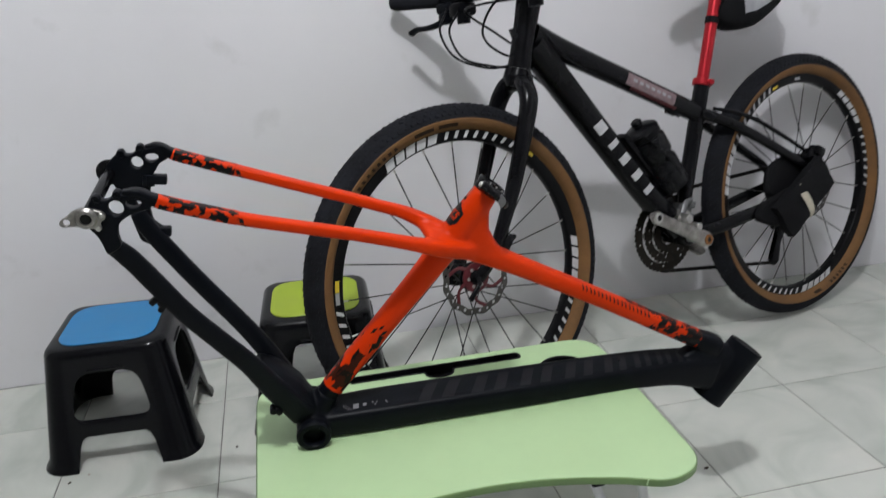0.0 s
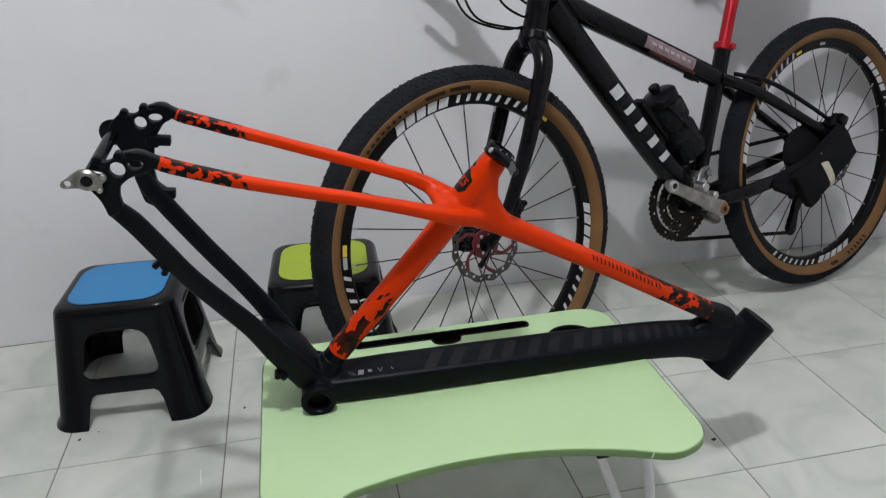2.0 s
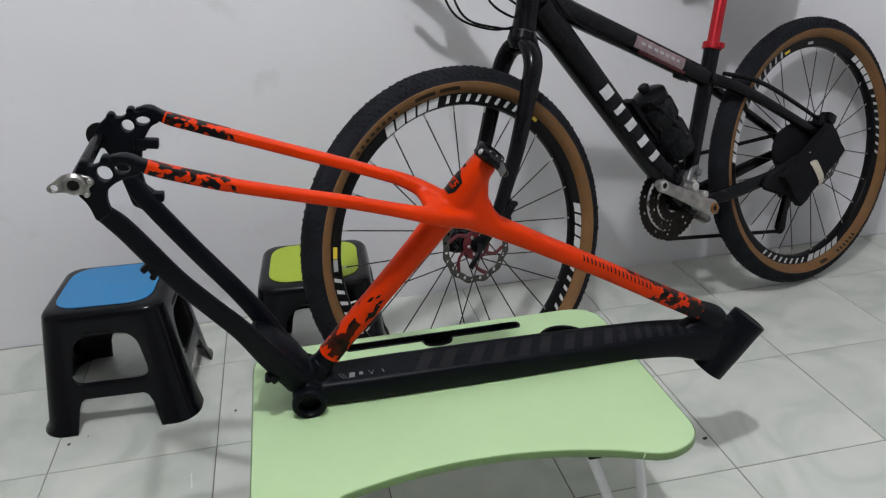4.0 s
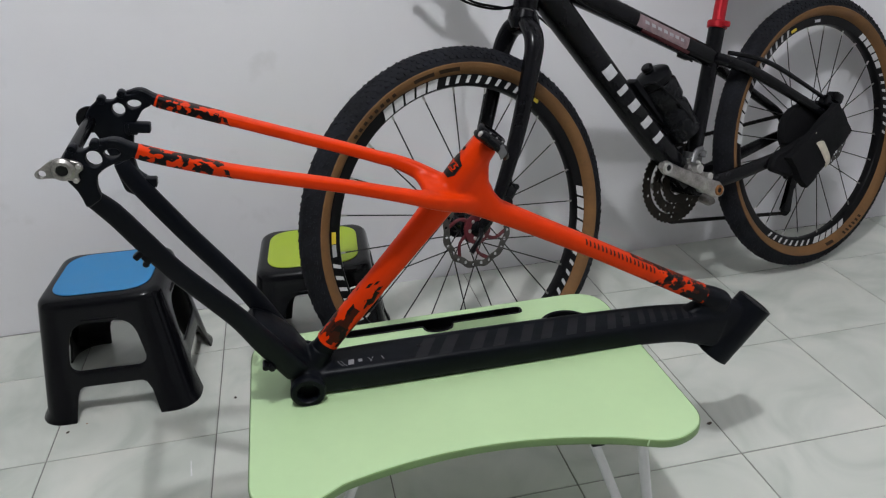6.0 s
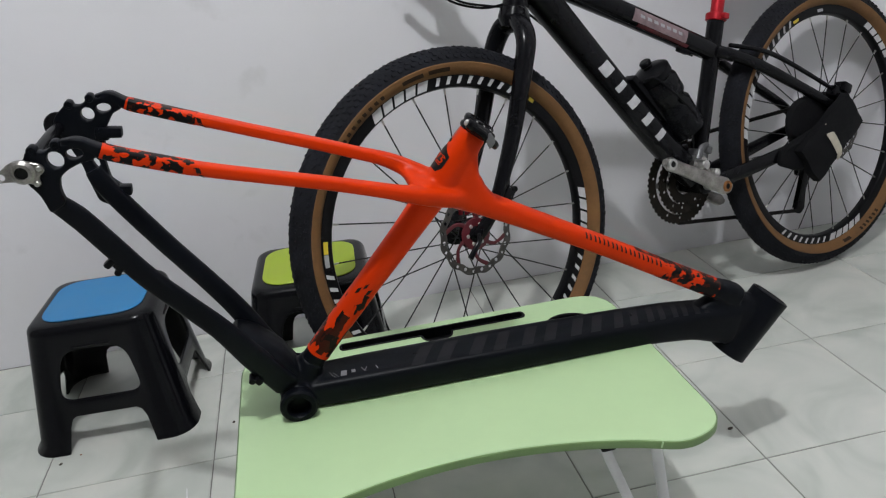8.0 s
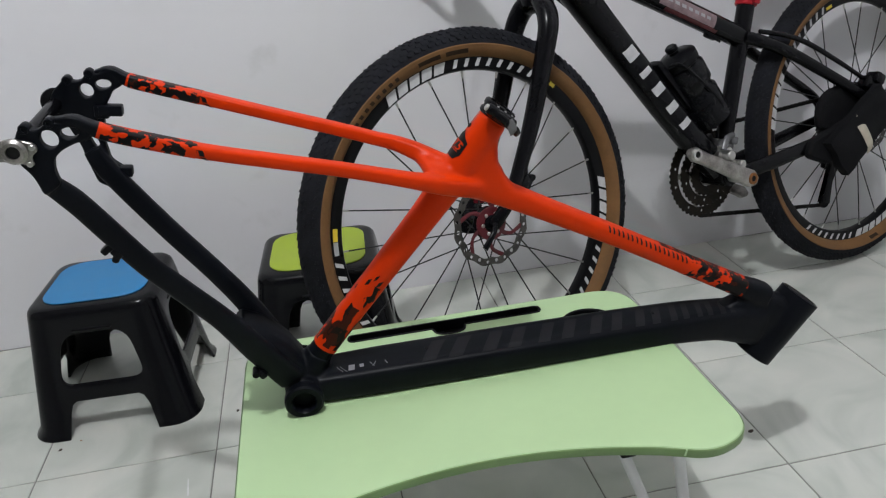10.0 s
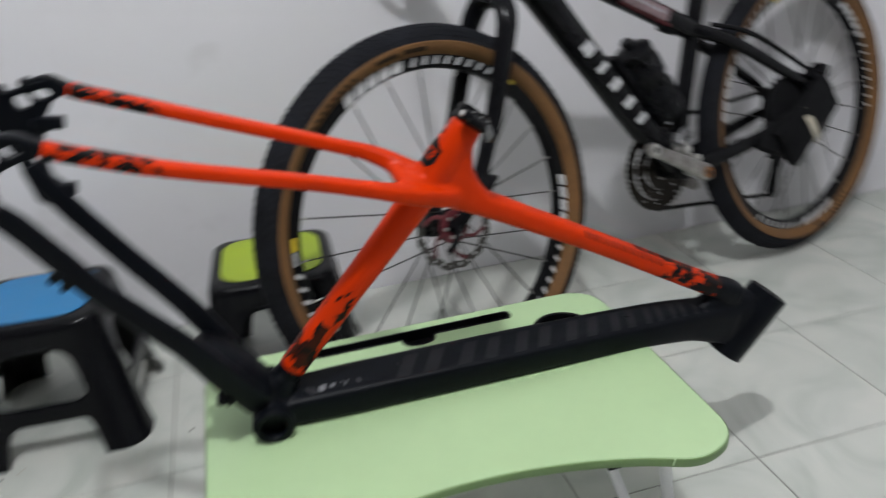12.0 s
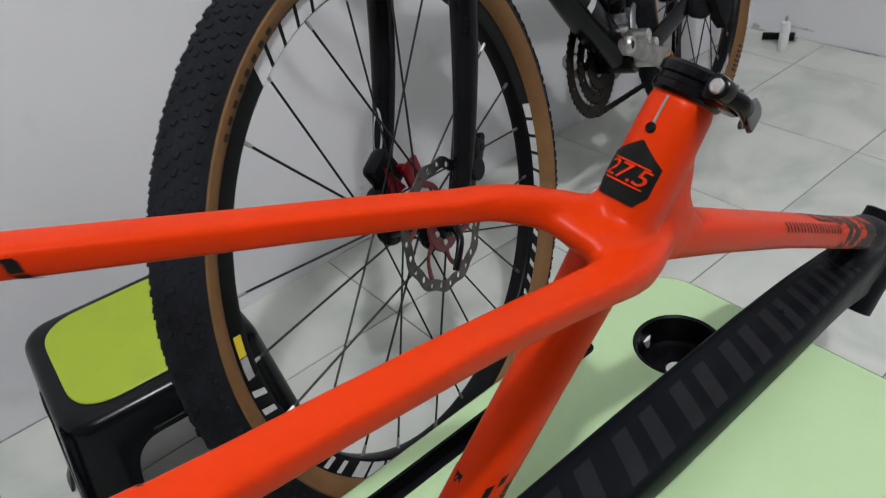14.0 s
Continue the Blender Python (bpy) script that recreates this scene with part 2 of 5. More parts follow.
def thing(name, m, label, category, group="", kind=""):
    ob = new(name)
    ob.empty_display_size = 0.05
    ob.matrix_world = m
    return tagged(ob, label, category, group, kind)


def spline(pts, n=6):
    """A smooth curve through the points."""
    P = [Vector(p) for p in pts]
    P = [P[0] * 2 - P[1]] + P + [P[-1] * 2 - P[-2]]
    out = []
    for i in range(1, len(P) - 2):
        a, b, c, d = P[i - 1:i + 3]
        for k in range(n):
            t = k / n
            out.append(0.5 * ((2 * b) + (c - a) * t + (2 * a - 5 * b + 4 * c - d) * t * t + (3 * b - a - 3 * c + d) * t ** 3))
    return out + [P[-2]]


def lerp_list(v, n):
    """Values spread evenly over n points."""
    out = []
    for i in range(n):
        f = i / max(1, n - 1) * (len(v) - 1)
        k = min(int(f), len(v) - 2) if len(v) > 1 else 0
        a, b = v[k], v[min(k + 1, len(v) - 1)]
        out.append(tuple(x + (y - x) * (f - k) for x, y in zip(a, b)))
    return out


class Tube:
    """A swept tube: half-height a, half-width b along the path, power 2 round, 4 squarish."""

    def __init__(self, pts, radii, power=2.0, side=(0, 1, 0), n=6):
        self.p = spline(pts, n) if len(pts) > 2 else [Vector(pts[0]).lerp(Vector(pts[1]), i / 8) for i in range(9)]
        r = [(x, x) if isinstance(x, (int, float)) else x for x in radii]
        self.r = lerp_list(r, len(self.p))
        self.power, self.side = power, Vector(side)
        self.len = [0.0]
        for a, b in zip(self.p, self.p[1:]):
            self.len.append(self.len[-1] + (b - a).length)

    def frame_at(self, f):
        k = f * (len(self.p) - 1)
        i = min(int(k), len(self.p) - 2)
        g = k - i
        c = self.p[i].lerp(self.p[i + 1], g)
        t0 = self.p[min(i + 1, len(self.p) - 1)] - self.p[max(i - 1, 0)] if g < 0.5 else self.p[min(i + 2, len(self.p) - 1)] - self.p[i]
        t = t0.normalized()
        s = (self.side - t * self.side.dot(t)).normalized()
        a = self.r[i][0] + (self.r[i + 1][0] - self.r[i][0]) * g
        b = self.r[i][1] + (self.r[i + 1][1] - self.r[i][1]) * g
        return c, t.cross(s), s, a, b

    def point(self, f, ang, off=0.0):
        c, n, s, a, b = self.frame_at(f)
        co, si = math.cos(radians(ang)), math.sin(radians(ang))
        e = 2 / self.power
        x = (a + off) * math.copysign(abs(co) ** e, co)
        y = (b + off) * math.copysign(abs(si) ** e, si)
        return c + n * x + s * y

    def mesh(self, seg=18, off=0.0, f0=0.0, f1=1.0, steps=None, caps=True, bm=None):
        bm = bm or bmesh.new()
        steps = steps or max(2, int((len(self.p) - 1) * (f1 - f0) + 0.99))
        rows = []
        for i in range(steps + 1):
            f = f0 + (f1 - f0) * i / steps
            rows.append([bm.verts.new(self.point(f, 360 * k / seg, off)) for k in range(seg)])
        for r0, r1 in zip(rows, rows[1:]):
            for k in range(seg):
                bm.faces.new((r0[k], r0[(k + 1) % seg], r1[(k + 1) % seg], r1[k]))
        if caps:
            bm.faces.new(rows[0]), bm.faces.new(rows[-1])
        return bm

    def even(self, a0, a1, g):
        """The angle at the share g of the way across a flat face, between two angles within 90 degrees of its middle."""
        v0, v1 = (math.copysign(abs(math.sin(radians(a))) ** (2 / self.power), a) for a in (a0, a1))
        v = v0 + (v1 - v0) * g
        return math.degrees(math.asin(math.copysign(abs(v) ** (self.power / 2), v)))

    def loop_patch(self, fc, ac, df, da, wide, off=0.0006, n=28):
        """A thin printed ring lying on the tube."""
        bm = bmesh.new()
        rows = [[bm.verts.new(self.point(fc + df * k * math.cos(2 * math.pi * i / n), ac + da * k * math.sin(2 * math.pi * i / n), off)) for k in (1.0, 1.0 - wide)] for i in range(n)]
        for x, z in zip(rows, rows[1:] + rows[:1]):
            bm.faces.new((x[0], z[0], z[1], x[1]))
        return bm

    def patch(self, f0, f1, a0, a1, off=0.0006, skew=0.0, bm=None, na=4, flat=False):
        """A thin printed shape lying on the tube."""
        bm = bm or bmesh.new()
        grid = []
        for i in range(4):
            row = []
            for j in range(na + 1):
                g = j / na
                ang = self.even(a0, a1, g) if flat else a0 + (a1 - a0) * g
                row.append(bm.verts.new(self.point(min(1, max(0, f0 + (f1 - f0) * i / 3 + skew * g)), ang, off)))
            grid.append(row)
        for i in range(3):
            for j in range(na):
                bm.faces.new((grid[i][j], grid[i + 1][j], grid[i + 1][j + 1], grid[i][j + 1]))
        return bm


def tube(pts, radii, **k):
    seg = k.pop("seg", 18)
    return Tube(pts, radii, **k).mesh(seg)


def stub(tb, f0, f1, big, small, seg=20):
    """A stretch of a tube that swells towards f1 and slips under the tube at f0."""
    bm = bmesh.new()
    rows = []
    for i in range(13):
        g = i / 12
        rows.append([bm.verts.new(tb.point(f0 + (f1 - f0) * g, 360 * k / seg, small + (big - small) * min(1, g * 1.6))) for k in range(seg)])
    for r0, r1 in zip(rows, rows[1:]):
        for k in range(seg):
            bm.faces.new((r0[k], r0[(k + 1) % seg], r1[(k + 1) % seg], r1[k]))
    bm.faces.new(rows[0]), bm.faces.new(rows[-1])
    return bm


def fused(bodies, voxel=0.002, rounds=6):
    """Bodies welded into one smooth-flowing mesh."""
    bm = joined(*bodies)
    bmesh.ops.recalc_face_normals(bm, faces=bm.faces)
    me = bpy.data.meshes.new("weld")
    bm.to_mesh(me)
    ob = bpy.data.objects.new("weld", me)
    scene.collection.objects.link(ob)
    rm = ob.modifiers.new("weld", "REMESH")
    rm.mode, rm.voxel_size = "VOXEL", voxel
    sm = ob.modifiers.new("flow", "SMOOTH")
    sm.factor, sm.iterations = 0.5, rounds
    bpy.context.view_layer.update()
    out = bpy.data.meshes.new_from_object(ob.evaluated_get(bpy.context.evaluated_depsgraph_get()))
    bpy.data.objects.remove(ob)
    bm = bmesh.new()
    bm.from_mesh(out)
    return bm


def lathe(profile, seg=64, axis="y", closed=False, bm=None):
    """Turns (radius, along) about the axis."""
    bm = bm or bmesh.new()
    rows = []
    for r, h in profile:
        row = []
        for k in range(seg):
            a = 2 * math.pi * k / seg
            x, z = r * math.cos(a), r * math.sin(a)
            row.append(bm.verts.new((x, h, z) if axis == "y" else (x, z, h) if axis == "z" else (h, x, z)))
        rows.append(row)
    pairs = list(zip(rows, rows[1:])) + ([(rows[-1], rows[0])] if closed else [])
    for r0, r1 in pairs:
        for k in range(seg):
            bm.faces.new((r0[k], r0[(k + 1) % seg], r1[(k + 1) % seg], r1[k]))
    return bm


def disc(r, h0, h1, seg=32, axis="y", bev=0.0008, bm=None):
    return capped(lathe([(r - bev, h0), (r, h0 + math.copysign(bev, h1 - h0)), (r, h1 - math.copysign(bev, h1 - h0)), (r - bev, h1)], seg, axis, bm=bm))


def capped(bm):
    e = [x for x in bm.edges if x.is_boundary]
    if e:
        bmesh.ops.holes_fill(bm, edges=e, sides=0)
    return bm


def box(sx, sy, sz, bev=0.002, at=(0, 0, 0), seg=2):
    bm = bmesh.new()
    bmesh.ops.create_cube(bm, size=1)
    bmesh.ops.scale(bm, vec=(sx, sy, sz), verts=bm.verts)
    if bev:
        bmesh.ops.bevel(bm, geom=bm.edges[:], offset=bev, segments=seg, affect="EDGES", profile=0.5)
    bmesh.ops.translate(bm, vec=at, verts=bm.verts)
    return bm


def joined(*parts):
    """Several bmeshes in one; each may come with a pose."""
    out = bmesh.new()
    for p in parts:
        b, m = p if isinstance(p, tuple) else (p, None)
        if m is not None:
            bmesh.ops.transform(b, matrix=m, verts=b.verts)
        me = bpy.data.meshes.new("join")
        b.to_mesh(me)
        b.free()
        out.from_mesh(me)
        bpy.data.meshes.remove(me)
    return out


def rounded(pts, r, n=6):
    """A closed outline with rounded corners. r: one radius or one for each corner."""
    out, m = [], len(pts)
    for i, p in enumerate(pts):
        a, b, c = Vector(pts[i - 1]), Vector(p), Vector(pts[(i + 1) % m])
        rad = r[i] if isinstance(r, (list, tuple)) else r
        u, v = (a - b), (c - b)
        cut = min(rad, u.length * 0.9, v.length * 0.9)
        s, e = b + u.normalized() * cut, b + v.normalized() * cut
        for k in range(n + 1):
            t = k / n
            out.append((s * (1 - t) ** 2 + b * 2 * t * (1 - t) + e * t * t))
    return out


def ring2(cx, cy, rx, ry=None, n=24):
    ry = ry or rx
    return [Vector((cx + rx * math.cos(2 * math.pi * k / n), cy + ry * math.sin(2 * math.pi * k / n))) for k in range(n)]


def grown(loop, d):
    """The outline moved outwards by d (inwards: minus), for a counter-clockwise loop."""
    out, m = [], len(loop)
    for i in range(m):
        t = (loop[(i + 1) % m] - loop[i - 1])
        t = t.normalized() if t.length > 1e-9 else Vector((1, 0))
        out.append(loop[i] + Vector((t.y, -t.x)) * d)
    return out


def ccw(loop):
    return loop if sum(a.x * b.y - b.x * a.y for a, b in zip(loop, loop[1:] + loop[:1])) > 0 else loop[::-1]


def plate(outer, holes=(), thick=0.01, edge=0.001, top_only=False):
    """A flat board in x, y from z = 0 to thick, with eased edges and holes through it."""
    bm = bmesh.new()
    loops = [ccw(list(outer))] + [ccw(list(h))[::-1] for h in holes]
    top, bottom = [], []
    for lp in loops:
        rows = []
        for d, z in ((-edge, 0), (0, edge), (0, thick - edge), (-edge, thick)):
            rows.append([bm.verts.new((*p, z)) for p in (grown(lp, d))])
        for r0, r1 in zip(rows, rows[1:]):
            for k in range(len(lp)):
                bm.faces.new((r0[k], r0[(k + 1) % len(lp)], r1[(k + 1) % len(lp)], r1[k]))
        bottom.append(rows[0]), top.append(rows[-1])
    for level in (top, bottom):
        edges = [bm.edges.get((row[k], row[(k + 1) % len(row)])) for row in level for k in range(len(row))]
        bmesh.ops.triangle_fill(bm, use_beauty=True, use_dissolve=False, edges=edges)
    return bm


STAND = pose(0, 0, 0, 90, 0, 0)  # lays a plate's x, y into x, z; its thickness goes to -y


# ---------------------------------------------------------------- room
WALL_Y, WALL_X, LEFT_X, BACK_Y, CEIL = 0.52, 1.997, -2.4, -5.2, 2.75
T = 0.308
# left and front walls are unseen, set far off to weaken bounced light
for name, size, at in (("wall_back", (WALL_X - LEFT_X + 0.3, 0.15, CEIL + 0.05), ((WALL_X + LEFT_X) / 2, WALL_Y + 0.075, CEIL / 2 - 0.02)),
                       ("wall_right", (0.15, WALL_Y - BACK_Y, CEIL + 0.05), (WALL_X + 0.075, (WALL_Y + BACK_Y) / 2, CEIL / 2 - 0.02)),
                       ("wall_left", (0.15, WALL_Y - BACK_Y, CEIL + 0.05), (LEFT_X - 0.075, (WALL_Y + BACK_Y) / 2, CEIL / 2 - 0.02)),
                       ("wall_front", (WALL_X - LEFT_X + 0.3, 0.15, CEIL + 0.05), ((WALL_X + LEFT_X) / 2, BACK_Y - 0.075, CEIL / 2 - 0.02))):
    w = link(name, box(*size, bev=0), M_WALL if name in ("wall_back", "wall_right") else M_WALL_UNSEEN, smooth=0)
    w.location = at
    tagged(w, "plain white painted plaster wall with faint smudges" if name in ("wall_back", "wall_right") else "unseen wall, greyed to cut bounced light", "wall", kind="structure")
# the ceiling is out of view too; its grey keeps bounced light down
c = link("ceiling", box(WALL_X - LEFT_X + 0.3, WALL_Y - BACK_Y + 0.3, 0.1, bev=0), M_CEIL, smooth=0)
c.location = ((WALL_X + LEFT_X) / 2, (WALL_Y + BACK_Y) / 2, CEIL + 0.05)
tagged(c, "unseen ceiling, greyed to cut bounced light", "ceiling", kind="structure")
floor = link("floor", box(WALL_X - LEFT_X + 0.3, WALL_Y - BACK_Y + 0.3, 0.1, bev=0), M_GROUT, smooth=0)
floor.location = ((WALL_X + LEFT_X) / 2, (WALL_Y + BACK_Y) / 2, -0.0516)
tagged(floor, "pale grey-green glazed ceramic tile floor with dark joints", "floor", kind="structure")

bulb = thing("ceiling_lamp", pose(LAMP[0], LAMP[1], CEIL), "white round bulb lamp on the ceiling", "lamp")
part("base", disc(0.05, 0, -0.03, axis="z"), M_LEG, bulb)
b = part("bulb", lathe([(0.001, -0.075), (0.02, -0.072), (0.034, -0.06), (0.038, -0.045), (0.03, -0.03)], 24, "z"), M_BULB, bulb)
b.visible_shadow = False


# ---------------------------------------------------------------- folding table
def folding_table():
    ox, oy, z = 0.408, -0.333, 0.2705
    tb = thing("folding_table", pose(ox, oy, 0), "low pale green folding laptop table with white legs on the floor", "table")
    hw, back = 0.300, 0.203
    def bay(x):
        return -0.1495 - 0.049 * ((x + 0.016) / 0.241) ** 2
    curve = [Vector((x, bay(x))) for x in [(-0.185 + 0.37 * i / 24) for i in range(25)]]
    corner = rounded([(0.185, bay(0.185)), (0.238, -0.206), (hw, -0.186), (hw, 0.05), (hw, back), (-hw, back), (-hw, 0.05), (-hw, -0.186), (-0.238, -0.206), (-0.185, bay(-0.185))],
                     [0.001, 0.022, 0.041, 0.001, 0.06, 0.06, 0.001, 0.041, 0.022, 0.001], 8)
    outer = curve + corner[9:-9]
    slot = ccw(rounded([(-0.148, 0.165), (-0.02, 0.165), (-0.016, 0.148), (0.005, 0.142), (0.026, 0.148), (0.030, 0.165), (0.152, 0.165), (0.152, 0.183), (-0.148, 0.183)],
                       [0.008, 0.003, 0.008, 0.012, 0.008, 0.003, 0.008, 0.008, 0.008], 5))
    cup = ring2(0.212, 0.108, 0.042, n=40)
    top = part("tabletop", plate(outer, [slot, cup], 0.013, 0.0012), M_TABLE, tb, "pale green laminate top with cup hole and slot", at=pose(0, 0, z - 0.013))
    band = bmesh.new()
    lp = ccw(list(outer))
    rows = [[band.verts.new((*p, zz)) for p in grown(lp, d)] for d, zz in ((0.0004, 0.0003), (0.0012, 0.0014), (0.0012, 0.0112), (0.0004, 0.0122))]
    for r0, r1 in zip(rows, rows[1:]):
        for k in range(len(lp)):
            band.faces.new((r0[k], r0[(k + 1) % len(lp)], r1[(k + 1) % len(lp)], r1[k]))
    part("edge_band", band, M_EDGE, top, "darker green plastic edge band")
    part("slot_lip", lathe([(0.0405, -0.0125), (0.0405, -0.001), (0.0435, 0.0006), (0.0445, 0.0)], 40, "z"), M_PLASTIC, top, "black plastic cup ring", at=pose(0.212, 0.108, 0.013))
    cupm = lathe([(0.040, -0.001), (0.037, -0.030), (0.034, -0.033), (0.011, -0.033), (0.010, -0.035)], 40, "z")
    part("cup_well", cupm, M_PLASTIC, top, "black plastic cup holder", at=pose(0.212, 0.108, 0.013))
    part("edge_nick", joined((box(0.0022, 0.0016, 0.009, 0.0005), pose(0.2095, -0.1952, 0.0075, 0, 14, 0))), M_TABLE, top, "pale chip in the edge band")
    lip = bmesh.new()
    s0 = ccw(list(slot))
    rows = [[lip.verts.new((*p, zz)) for p in grown(s0, d)] for d, zz in ((0.0022, 0.0), (0.0020, 0.0009), (-0.0012, 0.0009), (-0.0012, -0.016), (-0.003, -0.016))]
    for r0, r1 in zip(rows, rows[1:]):
        for k in range(len(s0)):
            lip.faces.new((r0[k], r0[(k + 1) % len(s0)], r1[(k + 1) % len(s0)], r1[k]))
    lip.faces.new(rows[-1])
    part("tablet_slot", lip, M_PLASTIC, top, "black plastic tablet slot", at=pose(0, 0, 0.0132))
    for sx in (1, -1):
        for sy in (-1, 1):
            y = 0.15 if sy > 0 else -0.172 if sx > 0 else -0.115
            leg = part("leg", tube([(sx * 0.212, y, z - 0.016), (sx * 0.258, y + 0.030, 0.02)], [0.0072, 0.0072], seg=16), M_LEG, tb)
            part("foot_cap", disc(0.0098, 0.0, 0.068, 20, "z"), M_PLASTIC, leg, "black rubber foot", at=pose(sx * 0.2600, y + 0.0305, 0.0, 6 if sy < 0 else 6, -9 * sx, 0))
            u = y + (0.006 if sy > 0 else 0.016)
            strut = part("strut", tube([(sx * 0.150, u, z - 0.02), (sx * 0.236, y + 0.036, 0.02)], [0.0068, 0.0068], seg=14), M_LEG, tb)
            part("strut_cap", disc(0.0095, 0.0, 0.068, 20, "z"), M_PLASTIC, strut, "black rubber foot", at=pose(sx * 0.2400, y + 0.0365, 0.0, 6, -16 * sx, 0))
            part("bracket", box(0.020, 0.016, 0.011, 0.003), M_PLASTIC, tb, at=pose(sx * 0.155, u, z - 0.0205))
    return tb


folding_table()


# ---------------------------------------------------------------- plastic step stools
def stool(m, pad_mat, colour):
    st = thing("step_stool", m, f"black plastic step stool with {colour} seat pad on the tiles", "stool", "step stools")
    H, top, bot, R = 0.252, 0.1145, 0.149, 0.046

    def half(z):
        return bot + (top - bot) * z / H + (0.007 if z < 0.014 else 0)

    bm = bmesh.new()
    flat = 1 - R / 0.14
    for q in range(4):
        rot = Matrix.Rotation(q * math.pi / 2, 4, "Z")

        def put(s, z):
            h = half(z)
            return bm.verts.new(rot @ Vector((s * h, -h, z)))
        f = flat
        win = [Vector((p.x / 0.14, p.y)) for p in rounded([(-0.079, 0.106), (0.079, 0.106), (0.067, 0.203), (-0.067, 0.203)], [0.026, 0.026, 0.036, 0.036], 6)]
        outer = [Vector((-f, 0.0)), Vector((-0.52, 0.0))] + [Vector(p) for p in ((-0.50, 0.05), (-0.46, 0.066), (-0.40, 0.072), (0.40, 0.072), (0.46, 0.066), (0.50, 0.05))] + [
            Vector((0.52, 0.0)), Vector((f, 0.0)), Vector((f, 0.0145)), Vector((f, H - 0.016)), Vector((-f, H - 0.016)), Vector((-f, 0.0145))]
        edges = []
        for lp in (outer, win):
            vs = [put(p[0], p[1]) for p in lp]
            edges += [bm.edges.new((vs[k], vs[(k + 1) % len(vs)])) for k in range(len(vs))]
        bmesh.ops.triangle_fill(bm, use_beauty=True, use_dissolve=False, edges=edges)
        cols = []
        for z in (0.0, 0.0145, H - 0.016):
            h = half(z)
            rr = (1 - f) * h
            cols.append([bm.verts.new(rot @ Vector((f * h + rr * math.sin(a), -f * h - rr * math.cos(a), z))) for a in [math.pi / 2 * k / 6 for k in range(7)]])
        for r0, r1 in zip(cols, cols[1:]):
            for k in range(6):
                bm.faces.new((r0[k], r0[k + 1], r1[k + 1], r1[k]))
    rows = []
    for d, z in ((0, H - 0.016), (-0.0012, H - 0.011), (-0.0034, H - 0.0068), (-0.0066, H - 0.0034), (-0.0105, H - 0.0012), (-0.015, H - 0.0001), (-0.03, H + 0.0005)):
        h = half(H - 0.016) + d
        r = (1 - flat) * half(H - 0.016) + max(d, -0.02)
        lp = []
        for q in range(4):
            rot = Matrix.Rotation(q * math.pi / 2, 4, "Z")
            lp += [bm.verts.new(rot @ Vector((h - r + r * math.sin(a), -(h - r) - r * math.cos(a), z))) for a in [math.pi / 2 * k / 6 for k in range(7)]]
        rows.append(lp)
    for r0, r1 in zip(rows, rows[1:]):
        for k in range(28):
            bm.faces.new((r0[k], r0[(k + 1) % 28], r1[(k + 1) % 28], r1[k]))
    bm.faces.new(rows[-1])
    bmesh.ops.remove_doubles(bm, verts=bm.verts, dist=0.0004)
    body = part("body", bm, M_STOOL, st, smooth=50)
    sol = body.modifiers.new("wall", "SOLIDIFY")
    sol.thickness, sol.offset = 0.0055, -1
    bev = body.modifiers.new("ease", "BEVEL")
    bev.width, bev.segments, bev.limit_method, bev.angle_limit = 0.0016, 2, "ANGLE", radians(60)
    h = 0.0935
    part("seat_pad", plate(rounded([(-h, -h), (h, -h), (h, h), (-h, h)], 0.052, 8), (), 0.0028, 0.0009), pad_mat, st, f"matte {colour} plastic seat pad", at=pose(0, 0, H + 0.0002))
    for q in range(4):
        rib = Tube([(-0.034, -half(0.210) + 0.0005, 0.210), (0, -half(0.2105) - 0.0002, 0.2105), (0.034, -half(0.210) + 0.0005, 0.210)], [0.0022, 0.0028, 0.0022]).mesh(10)
        part("rim_bead", rib, M_PLASTIC, st, at=Matrix.Rotation(q * math.pi / 2, 4, "Z"))
    return st


stool(pose(-0.187, 0.258, 0, 0, 0, -2.6), M_BLUE, "blue")
stool(pose(0.229, 0.254, 0, 0, 0, -3.5), M_LIME, "lime green")


